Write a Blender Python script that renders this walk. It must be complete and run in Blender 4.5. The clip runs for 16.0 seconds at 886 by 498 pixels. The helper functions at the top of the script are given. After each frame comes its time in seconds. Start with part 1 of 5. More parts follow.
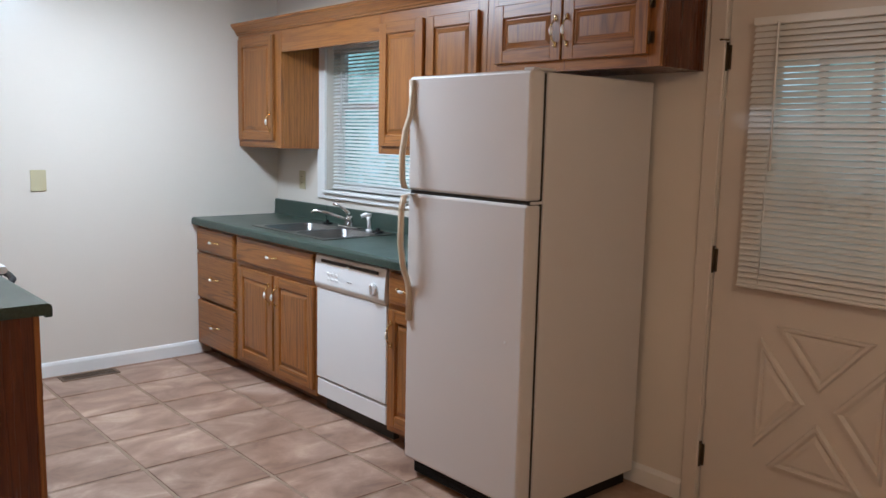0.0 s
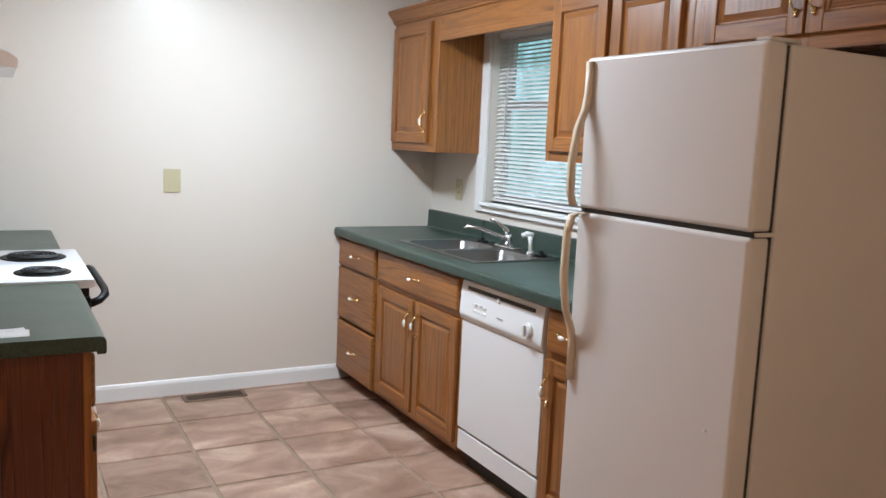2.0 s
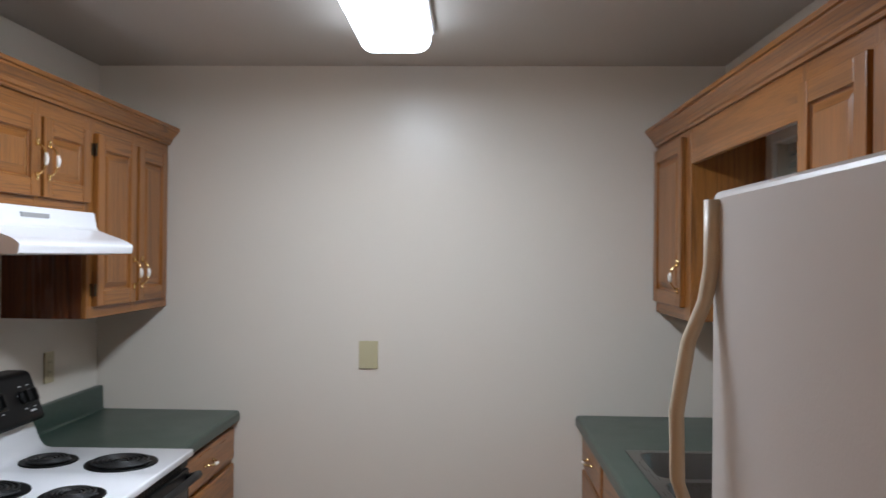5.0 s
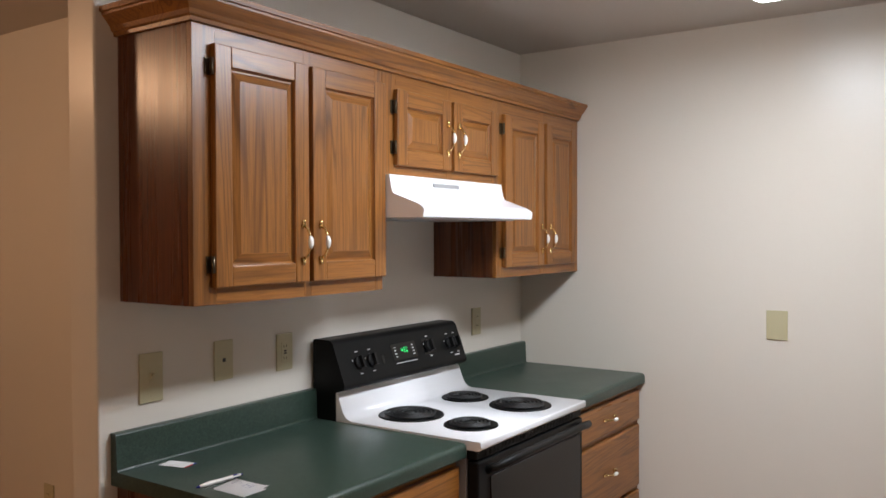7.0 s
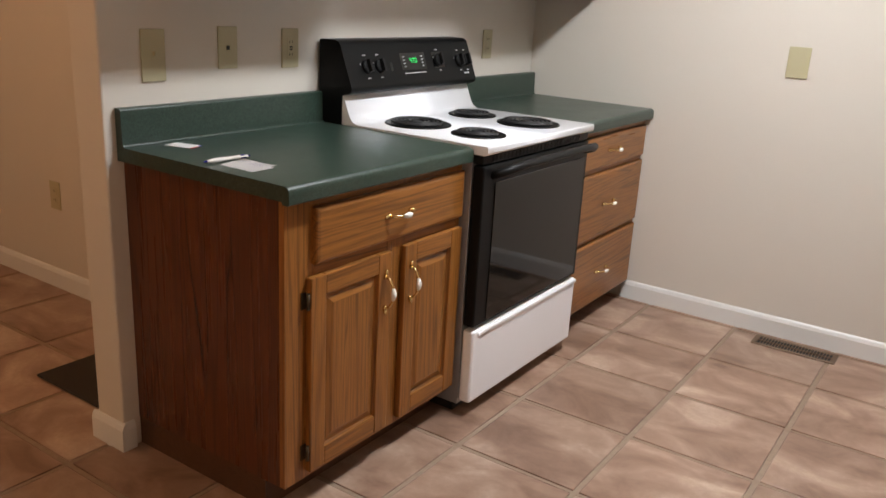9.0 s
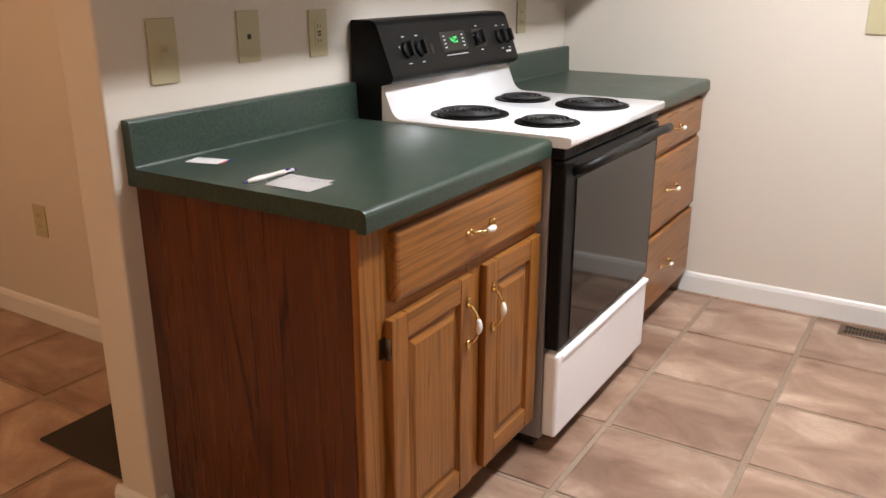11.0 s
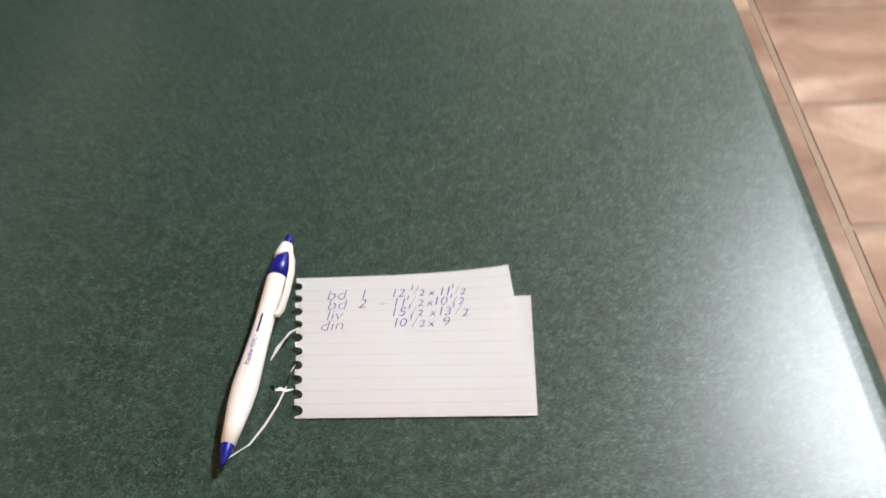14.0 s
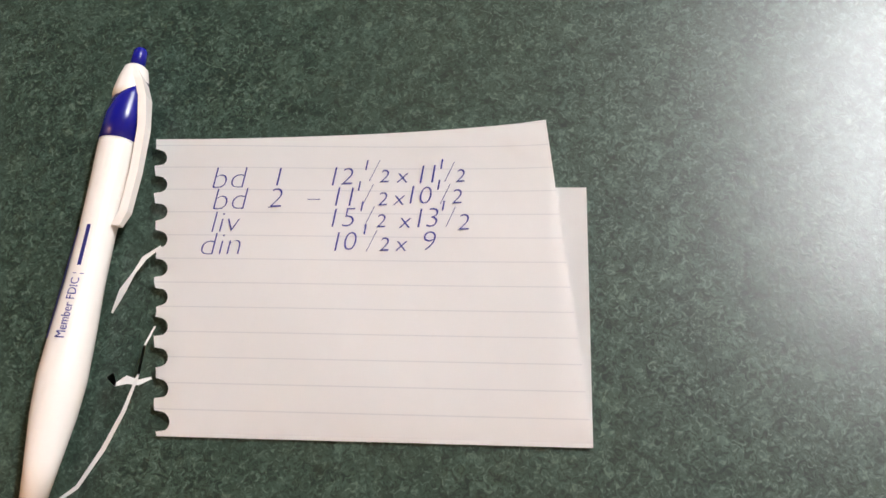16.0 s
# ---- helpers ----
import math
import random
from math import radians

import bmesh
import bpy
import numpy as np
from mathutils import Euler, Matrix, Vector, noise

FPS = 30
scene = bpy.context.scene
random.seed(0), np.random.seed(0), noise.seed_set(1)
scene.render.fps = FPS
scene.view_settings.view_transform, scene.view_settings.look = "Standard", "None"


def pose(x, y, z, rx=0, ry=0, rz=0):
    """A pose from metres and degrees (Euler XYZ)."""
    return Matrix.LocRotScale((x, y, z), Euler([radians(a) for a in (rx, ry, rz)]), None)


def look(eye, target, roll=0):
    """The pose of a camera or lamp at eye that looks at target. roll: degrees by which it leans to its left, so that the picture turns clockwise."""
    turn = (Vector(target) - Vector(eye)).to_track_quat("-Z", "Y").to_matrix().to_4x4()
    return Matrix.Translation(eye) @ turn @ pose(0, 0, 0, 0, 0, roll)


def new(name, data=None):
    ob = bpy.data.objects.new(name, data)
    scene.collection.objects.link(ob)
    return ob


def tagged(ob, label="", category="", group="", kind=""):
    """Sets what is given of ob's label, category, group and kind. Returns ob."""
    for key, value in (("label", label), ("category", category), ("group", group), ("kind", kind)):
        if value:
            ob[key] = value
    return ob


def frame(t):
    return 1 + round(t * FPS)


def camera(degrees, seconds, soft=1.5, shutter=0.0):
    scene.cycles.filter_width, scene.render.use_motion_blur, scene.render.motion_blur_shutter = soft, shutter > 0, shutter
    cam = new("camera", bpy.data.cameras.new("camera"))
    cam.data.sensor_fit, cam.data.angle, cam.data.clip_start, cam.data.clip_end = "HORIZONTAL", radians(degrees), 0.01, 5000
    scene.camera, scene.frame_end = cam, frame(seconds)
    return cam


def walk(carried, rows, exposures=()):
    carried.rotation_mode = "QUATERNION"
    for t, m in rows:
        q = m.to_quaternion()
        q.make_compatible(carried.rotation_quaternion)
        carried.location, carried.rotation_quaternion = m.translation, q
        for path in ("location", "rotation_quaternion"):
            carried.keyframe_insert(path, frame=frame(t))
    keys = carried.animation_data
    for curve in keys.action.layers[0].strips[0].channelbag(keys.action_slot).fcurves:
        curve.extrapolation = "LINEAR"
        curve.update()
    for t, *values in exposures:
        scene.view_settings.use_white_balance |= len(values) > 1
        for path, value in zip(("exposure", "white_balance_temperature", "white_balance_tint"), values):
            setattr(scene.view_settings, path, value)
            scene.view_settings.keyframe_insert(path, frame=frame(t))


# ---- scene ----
cam = camera(56.9, 16.0, shutter=0.3)
PATH = [
    (0, (-0.108, -5.1, 1.483), (1.193, -3.606, 1.207), 1.3),
    (0.5, (0.065, -5.081, 1.461), (1.272, -3.511, 1.177), 0.8),
    (1, (0.156, -4.92, 1.456), (1.303, -3.308, 1.162), 0.9),
    (1.5, (0.28, -4.656, 1.455), (1.345, -2.985, 1.184), 1.2),
    (2, (0.413, -4.484, 1.444), (1.367, -2.746, 1.181), 2.6),
    (2.5, (0.61, -4.269, 1.448), (1.452, -2.472, 1.2), 4.6),
    (3, (0.842, -3.991, 1.471), (1.587, -2.148, 1.26), 3.9),
    (3.2, (0.968, -3.946, 1.495), (1.697, -2.089, 1.352), 1.9),
    (5.3, (1.775, -3.597, 1.626), (1.5, -1.616, 1.637), 1.5),
    (5.5, (1.847, -3.587, 1.622), (1.43, -1.631, 1.622), 2.1),
    (6, (1.984, -3.606, 1.618), (1.234, -1.752, 1.583), 1.9),
    (6.5, (1.993, -3.613, 1.591), (0.988, -1.884, 1.55), 0.6),
    (7, (2.004, -3.622, 1.557), (0.874, -1.972, 1.521), -0.2),
    (7.5, (2.0, -3.61, 1.502), (0.873, -1.967, 1.329), 0.3),
    (8, (2.014, -3.624, 1.462), (0.915, -1.985, 1.134), 2.0),
    (8.5, (2.0, -3.628, 1.413), (0.925, -2.01, 0.936), 3.4),
    (8.7, (1.986, -3.625, 1.387), (0.92, -2.025, 0.835), 3.7),
    (10.8, (1.573, -3.467, 1.299), (0.548, -1.875, 0.654), 0.6),
    (11, (1.502, -3.415, 1.31), (0.499, -1.806, 0.676), 0.0),
    (11.5, (1.348, -3.243, 1.317), (0.311, -1.667, 0.654), -0.2),
    (12, (1.133, -3.105, 1.323), (0.005, -1.618, 0.604), 0.9),
    (12.5, (0.854, -3.001, 1.35), (-0.031, -1.391, 0.561), -2.7),
    (13, (0.676, -2.858, 1.308), (-0.02, -1.266, 0.318), -2.6),
    (13.5, (0.565, -2.64, 1.287), (0.051, -1.05, 0.188), -5.7),
    (14, (0.463, -2.464, 1.257), (0.311, -1.105, -0.203), -6.3),
    (14.5, (0.4, -2.356, 1.217), (0.399, -1.443, -0.562), -4.1),
    (15, (0.435, -2.315, 1.175), (0.354, -1.506, -0.652), -6.7),
    (15.5, (0.451, -2.293, 1.141), (0.323, -1.583, -0.725), -9.2),
    (16, (0.454, -2.277, 1.136), (0.291, -1.63, -0.75), -12.9),
]
EXPOSURES = [(0, 0.22, 5300, 4), (1.5, 0.38, 5500, 4), (3.2, 0.25, 5650, 4), (5.3, -0.6, 5750, 7), (6.2, -0.5, 5900, 8), (7, -0.1, 6050, 8), (8, -0.05, 6150, 8), (8.5, 0.05, 6250, 8), (11, 0.6, 6450, 10), (12.5, 0.5, 6350, 9), (13.5, 0.8, 6050, 9), (14, 0.8, 6200, 8), (14.5, 0.25, 6400, 9), (15, 0.25, 6500, 9), (15.5, 0.57, 6500, 10), (16, 0.63, 6500, 10)]
walk(cam, [(t, look(eye, target, roll)) for t, eye, target, roll in PATH], EXPOSURES)

# ---- world and lights ----
world = bpy.data.worlds.new("world")
scene.world = world
world.use_nodes = True
wn = world.node_tree
sky = wn.nodes.new("ShaderNodeTexSky")
sky.sky_type = "NISHITA"
sky.sun_disc = False
sky.sun_elevation, sky.sun_rotation = radians(35), radians(60)
wn.links.new(sky.outputs[0], wn.nodes["Background"].inputs[0])
wn.nodes["Background"].inputs[1].default_value = 0.06


def lamp(name, kind, where, power, color, size=(0.1, 0.1), target=None):
    data = bpy.data.lights.new(name, kind)
    data.energy, data.color = power, color
    if kind == "AREA":
        data.shape, data.size, data.size_y = "RECTANGLE", size[0], size[1]
    elif kind == "POINT":
        data.shadow_soft_size = size[0]
    ob = new(name, data)
    ob.matrix_world = look(where, target or (where[0], where[1] + 0.001, 0))
    return ob


# kitchen ceiling fixture and the warm dining lamp of the next room
lamp("kitchen_lamp_light", "AREA", (1.39, -1.36, 2.36), 36, (0.96, 0.97, 1.0), (0.22, 0.9))
lamp("dining_lamp_light", "POINT", (-1.3, -3.35, 2.24), 22, (1.0, 0.55, 0.29), (0.10, 0.1))
# unseen warm fill, added to brighten the outside door and refrigerator
lamp("entry_lamp_light", "POINT", (0.9, -5.3, 2.22), 27, (1.0, 0.70, 0.46), (0.10, 0.1))

# ---- materials ----


def material(name, color=(0.8, 0.8, 0.8), rough=0.5, metal=0.0, spec=0.5):
    m = bpy.data.materials.new(name)
    m.use_nodes = True
    b = m.node_tree.nodes["Principled BSDF"]
    b.inputs["Base Color"].default_value = (*color, 1)
    b.inputs["Roughness"].default_value = rough
    b.inputs["Metallic"].default_value = metal
    b.inputs["Specular IOR Level"].default_value = spec
    return m, m.node_tree, b


def coords(nt, scale, which="Object", rot=(0, 0, 0)):
    c = nt.nodes.new("ShaderNodeTexCoord")
    mp = nt.nodes.new("ShaderNodeMapping")
    mp.inputs["Scale"].default_value = scale
    mp.inputs["Rotation"].default_value = rot
    nt.links.new(c.outputs[which], mp.inputs[0])
    return mp.outputs[0]


def noise_tex(nt, vec, scale, detail=4, rough=0.6, dist=0.0):
    n = nt.nodes.new("ShaderNodeTexNoise")
    n.inputs["Scale"].default_value, n.inputs["Detail"].default_value = scale, detail
    n.inputs["Roughness"].default_value, n.inputs["Distortion"].default_value = rough, dist
    nt.links.new(vec, n.inputs["Vector"])
    return n.outputs[0]


def ramp(nt, fac, stops):
    r = nt.nodes.new("ShaderNodeValToRGB")
    el = r.color_ramp.elements
    while len(el) < len(stops):
        el.new(0.5)
    for e, (p, c) in zip(el, stops):
        e.position, e.color = p, (*c, 1)
    nt.links.new(fac, r.inputs[0])
    return r.outputs[0]


def mixc(nt, fac, a, b, mode="MIX"):
    m = nt.nodes.new("ShaderNodeMix")
    m.data_type, m.blend_type = "RGBA", mode
    for sock, v in ((m.inputs[0], fac), (m.inputs[6], a), (m.inputs[7], b)):
        if hasattr(v, "is_linked"):
            nt.links.new(v, sock)
        elif isinstance(v, tuple):
            sock.default_value = (*v, 1)
        else:
            sock.default_value = v
    return m.outputs[2]


def bump(nt, b, height, strength, dist=0.002):
    n = nt.nodes.new("ShaderNodeBump")
    n.inputs["Strength"].default_value, n.inputs["Distance"].default_value = strength, dist
    nt.links.new(height, n.inputs["Height"])
    nt.links.new(n.outputs[0], b.inputs["Normal"])


def ranged(nt, fac, lo, hi):
    r = nt.nodes.new("ShaderNodeMapRange")
    r.inputs["To Min"].default_value, r.inputs["To Max"].default_value = lo, hi
    nt.links.new(fac, r.inputs[0])
    return r.outputs[0]


def oak(name, axis, light, dark, rough=0.29, vein=0.35):
    """Stained oak: fine pores and broad cathedral figure along one axis."""
    m, nt, b = material(name, light, rough, spec=0.5)
    k = [1.0, 1.0, 1.0]
    k["xyz".index(axis)] = 0.035
    info = nt.nodes.new("ShaderNodeObjectInfo")
    shift = nt.nodes.new("ShaderNodeVectorMath")
    shift.operation = "SCALE"
    shift.inputs[0].default_value = (3.1, 5.3, 4.7)
    nt.links.new(info.outputs["Random"], shift.inputs["Scale"])
    add = nt.nodes.new("ShaderNodeVectorMath")
    nt.links.new(coords(nt, (1, 1, 1)), add.inputs[0])
    nt.links.new(shift.outputs[0], add.inputs[1])
    mp = nt.nodes.new("ShaderNodeMapping")
    mp.inputs["Scale"].default_value = k
    nt.links.new(add.outputs[0], mp.inputs[0])
    vec = mp.outputs[0]
    field = noise_tex(nt, vec, 7.0, 2, 0.5, 0.4)
    wave = nt.nodes.new("ShaderNodeMath")
    wave.operation = "MULTIPLY"
    wave.inputs[1].default_value = 17.0
    nt.links.new(field, wave.inputs[0])
    fr = nt.nodes.new("ShaderNodeMath")
    fr.operation = "PINGPONG"
    fr.inputs[1].default_value = 1.0
    nt.links.new(wave.outputs[0], fr.inputs[0])
    pores = noise_tex(nt, vec, 210.0, 3, 0.65)
    broad = noise_tex(nt, vec, 22.0, 4, 0.6)
    mid = tuple((a * 0.6 + c * 0.4) for a, c in zip(light, dark))
    fig = ramp(nt, fr.outputs[0], [(0.0, mid), (0.3, light), (0.8, light), (1.0, tuple((1 - vein) * v + vein * w for v, w in zip(dark, light)))])
    col = mixc(nt, ranged(nt, broad, -0.35, 0.55), fig, mid)
    pr = ramp(nt, pores, [(0.40, (1, 1, 1)), (0.54, (0, 0, 0))])
    pf = nt.nodes.new("ShaderNodeMath")
    pf.operation = "MULTIPLY"
    pf.inputs[1].default_value = 0.32
    nt.links.new(pr, pf.inputs[0])
    col = mixc(nt, pf.outputs[0], col, dark)
    nt.links.new(col, b.inputs["Base Color"])
    nt.links.new(ranged(nt, broad, rough - 0.06, rough + 0.1), b.inputs["Roughness"])
    bump(nt, b, pores, 0.18, 0.0008)
    return m


OAK_L, OAK_D = (0.325, 0.128, 0.026), (0.066, 0.023, 0.006)
oak_z = oak("oak_upright", "z", OAK_L, OAK_D)
oak_y = oak("oak_level", "y", OAK_L, OAK_D)
oak_x = oak("oak_deep", "x", OAK_L, OAK_D)
oak_side = oak("oak_veneer_side", "z", (0.125, 0.035, 0.010), (0.018, 0.0045, 0.002), 0.26, 0.25)
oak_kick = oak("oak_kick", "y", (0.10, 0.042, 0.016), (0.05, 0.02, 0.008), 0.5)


def paint(name, color, rough, grain=0.12):
    m, nt, b = material(name, color, rough, spec=0.36)
    v = coords(nt, (1, 1, 1))
    big = noise_tex(nt, v, 1.6, 4)
    fine = noise_tex(nt, v, 190, 3)
    col = mixc(nt, ranged(nt, big, 0, 0.5), color, tuple(c * 0.93 for c in color))
    nt.links.new(col, b.inputs["Base Color"])
    nt.links.new(ranged(nt, big, rough - 0.05, rough + 0.06), b.inputs["Roughness"])
    bump(nt, b, fine, grain, 0.001)
    return m


wall_paint = paint("wall_paint", (0.71, 0.655, 0.575), 0.30, 0.10)
ceiling_paint = paint("ceiling_paint", (0.60, 0.56, 0.51), 0.85, 0.3)
trim_paint = paint("trim_paint", (0.80, 0.79, 0.76), 0.32, 0.05)
door_paint = paint("door_paint", (0.66, 0.60, 0.53), 0.4, 0.05)
fridge_white = paint("fridge_enamel", (0.66, 0.62, 0.585), 0.38, 0.22)
white_enamel, _, _ = material("white_enamel", (0.91, 0.91, 0.93), 0.2)
white_plastic = paint("white_plastic", (0.78, 0.78, 0.77), 0.35, 0.02)
cream_plastic = paint("cream_plastic", (0.62, 0.52, 0.38), 0.4, 0.03)
ivory, _, _ = material("ivory_plastic", (0.50, 0.45, 0.28), 0.4)
dark_slot, _, _ = material("dark_slot", (0.02, 0.018, 0.015), 0.6)
black_enamel, _, _ = material("black_enamel", (0.006, 0.006, 0.006), 0.42, 0.0, 0.14)
black_plastic, _, _ = material("black_plastic", (0.008, 0.008, 0.008), 0.45, 0.0, 0.2)
black_glass, _, _ = material("black_glass", (0.004, 0.004, 0.004), 0.06, 0.0, 0.35)
coil_metal, _, _ = material("coil_metal", (0.03, 0.03, 0.03), 0.5, 0.4)
grey_steel, _, _ = material("grey_steel", (0.42, 0.41, 0.40), 0.45, 0.6)
chrome, _, _ = material("chrome", (0.75, 0.75, 0.75), 0.12, 1.0)
brass, _, _ = material("brass", (0.80, 0.60, 0.28), 0.2, 1.0)
porcelain, _, _ = material("porcelain", (0.85, 0.82, 0.76), 0.15)
print_grey, _, _ = material("print_grey", (0.35, 0.35, 0.35), 0.5)
print_ink, _, _ = material("print_ink", (0.03, 0.035, 0.25), 0.6)
label_white, _, _ = material("label_white", (0.6, 0.6, 0.6), 0.5)
red_print, _, _ = material("red_print", (0.6, 0.03, 0.03), 0.5)
blue_print, _, _ = material("blue_print", (0.03, 0.03, 0.35), 0.4)
pen_blue, _, _ = material("pen_blue", (0.008, 0.009, 0.20), 0.25)
pen_white, _, _ = material("pen_white", (0.78, 0.74, 0.70), 0.25)
vinyl_slat, _, _ = material("vinyl_slat", (0.74, 0.73, 0.70), 0.45)
hinge_metal, _, _ = material("hinge_metal", (0.10, 0.075, 0.045), 0.4, 0.8)
register_metal, _, _ = material("register_metal", (0.16, 0.10, 0.06), 0.5, 0.4)


def steel():
    m, nt, b = material("brushed_steel", (0.24, 0.235, 0.23), 0.28, 1.0)
    n = noise_tex(nt, coords(nt, (1, 0.03, 1)), 300, 3)
    nt.links.new(ranged(nt, n, 0.2, 0.4), b.inputs["Roughness"])
    return m


def laminate():
    """Dark green laminate printed with short fibrous flecks."""
    m, nt, b = material("green_laminate", (0.03, 0.06, 0.045), 0.3, spec=0.48)
    v = coords(nt, (1, 1, 1))
    cloud = noise_tex(nt, v, 170, 5, 0.7, 0.8)
    fleck = noise_tex(nt, v, 520, 3, 0.65, 1.4)
    grit = noise_tex(nt, v, 1400, 2, 0.7)
    big = noise_tex(nt, v, 5, 4)
    col = ramp(nt, cloud, [(0.32, (0.015, 0.027, 0.020)), (0.5, (0.032, 0.055, 0.041)), (0.68, (0.056, 0.092, 0.070))])
    dark = ramp(nt, fleck, [(0.39, (1, 1, 1)), (0.49, (0, 0, 0))])
    light = ramp(nt, fleck, [(0.55, (0, 0, 0)), (0.67, (1, 1, 1))])
    spark = ramp(nt, grit, [(0.64, (0, 0, 0)), (0.76, (1, 1, 1))])
    col = mixc(nt, ranged(nt, dark, 0.0, 0.75), col, (0.008, 0.014, 0.011))
    col = mixc(nt, ranged(nt, light, 0.0, 0.75), col, (0.105, 0.150, 0.118))
    col = mixc(nt, ranged(nt, spark, 0.0, 0.25), col, (0.14, 0.18, 0.15))
    nt.links.new(col, b.inputs["Base Color"])
    nt.links.new(ranged(nt, big, 0.27, 0.39), b.inputs["Roughness"])
    bump(nt, b, fleck, 0.12, 0.0005)
    return m


def tile_mat():
    m, nt, b = material("floor_tile", (0.30, 0.19, 0.13), 0.38)
    info = nt.nodes.new("ShaderNodeObjectInfo")
    c = nt.nodes.new("ShaderNodeTexCoord")
    sc = nt.nodes.new("ShaderNodeVectorMath")
    sc.operation = "SCALE"
    sc.inputs[0].default_value = (37, 51, 23)
    nt.links.new(info.outputs["Random"], sc.inputs["Scale"])
    add = nt.nodes.new("ShaderNodeVectorMath")
    nt.links.new(c.outputs["Object"], add.inputs[0])
    nt.links.new(sc.outputs[0], add.inputs[1])
    mp = nt.nodes.new("ShaderNodeMapping")
    mp.inputs["Scale"].default_value = (1.0, 1.5, 1.0)
    nt.links.new(add.outputs[0], mp.inputs[0])
    big = noise_tex(nt, mp.outputs[0], 3.6, 5, 0.55, 0.6)
    fine = noise_tex(nt, add.outputs[0], 60, 4, 0.65)
    col = ramp(nt, big, [(0.30, (0.17, 0.096, 0.062)), (0.44, (0.29, 0.180, 0.126)), (0.56, (0.39, 0.262, 0.190)), (0.70, (0.52, 0.385, 0.295))])
    col = mixc(nt, ranged(nt, fine, -0.2, 0.5), col, (0.24, 0.145, 0.10))
    lift = ranged(nt, info.outputs["Random"], 0.98, 1.20)
    hsv = nt.nodes.new("ShaderNodeHueSaturation")
    nt.links.new(col, hsv.inputs["Color"])
    nt.links.new(lift, hsv.inputs["Value"])
    nt.links.new(hsv.outputs[0], b.inputs["Base Color"])
    nt.links.new(ranged(nt, big, 0.32, 0.48), b.inputs["Roughness"])
    bump(nt, b, fine, 0.2, 0.0015)
    return m


def grout_mat():
    m, nt, b = material("grout", (0.24, 0.165, 0.115), 0.8)
    n = noise_tex(nt, coords(nt, (1, 1, 1)), 40, 4)
    nt.links.new(mixc(nt, n, (0.26, 0.185, 0.130), (0.38, 0.285, 0.21)), b.inputs["Base Color"])
    bump(nt, b, noise_tex(nt, coords(nt, (1, 1, 1)), 300, 3), 0.3, 0.001)
    return m


def paper_mat(ruled):
    m, nt, b = material("ruled_paper" if ruled else "plain_paper", (0.80, 0.75, 0.72), 0.7)
    v = coords(nt, (1, 1, 1))
    n = noise_tex(nt, v, 30, 4)
    col = mixc(nt, ranged(nt, n, 0, 0.6), (0.93, 0.915, 0.905), (0.88, 0.865, 0.855))
    if ruled:
        sep = nt.nodes.new("ShaderNodeSeparateXYZ")
        nt.links.new(v, sep.inputs[0])
        w = nt.nodes.new("ShaderNodeMath")
        w.operation = "PINGPONG"
        w.inputs[1].default_value = 0.0036
        nt.links.new(sep.outputs[1], w.inputs[0])
        lt = nt.nodes.new("ShaderNodeMath")
        lt.operation = "LESS_THAN"
        lt.inputs[1].default_value = 0.00016
        nt.links.new(w.outputs[0], lt.inputs[0])
        fade = nt.nodes.new("ShaderNodeMath")
        fade.operation = "MULTIPLY"
        fade.inputs[1].default_value = 0.25
        nt.links.new(lt.outputs[0], fade.inputs[0])
        col = mixc(nt, fade.outputs[0], col, (0.42, 0.43, 0.50))
    nt.links.new(col, b.inputs["Base Color"])
    bump(nt, b, noise_tex(nt, v, 24, 3), 0.4, 0.004)
    return m


def mat_fabric():
    m, nt, b = material("dark_mat", (0.03, 0.022, 0.016), 0.95)
    n = noise_tex(nt, coords(nt, (1, 1, 1)), 400, 3)
    nt.links.new(mixc(nt, n, (0.012, 0.009, 0.007), (0.06, 0.045, 0.03)), b.inputs["Base Color"])
    bump(nt, b, n, 0.8, 0.003)
    return m


def glow(name, color, strength):
    m, nt, b = material(name, color, 0.5)
    b.inputs["Emission Color"].default_value = (*color, 1)
    b.inputs["Emission Strength"].default_value = strength
    return m


def glass_mat():
    m, nt, b = material("window_glass", (1, 1, 1), 0.0)
    b.inputs["Transmission Weight"].default_value = 1.0
    b.inputs["IOR"].default_value = 1.05
    return m


def outside_mat():
    m, nt, b = material("garden_backdrop", (0, 0, 0), 1.0)
    v = coords(nt, (1, 1, 1))
    n = noise_tex(nt, v, 1.3, 8, 0.7, 0.3)
    col = ramp(nt, n, [(0.32, (0.03, 0.07, 0.05)), (0.5, (0.15, 0.25, 0.235)), (0.62, (0.33, 0.46, 0.50)), (0.80, (0.75, 0.9, 0.95))])
    nt.links.new(col, b.inputs["Emission Color"])
    b.inputs["Emission Strength"].default_value = 1.8
    return m


steel_m, laminate_m, tile_m, grout_m = steel(), laminate(), tile_mat(), grout_mat()
paper_m, paper_plain, fabric_m = paper_mat(True), paper_mat(False), mat_fabric()
diffuser_m = glow("lamp_diffuser", (0.97, 0.98, 1.0), 9.0)
warm_glow = glow("warm_diffuser", (1.0, 0.7, 0.42), 3.0)
clock_green = glow("display_digits", (0.05, 1.0, 0.2), 0.7)
glass_m, outside_m = glass_mat(), outside_mat()

# ---- mesh helpers ----


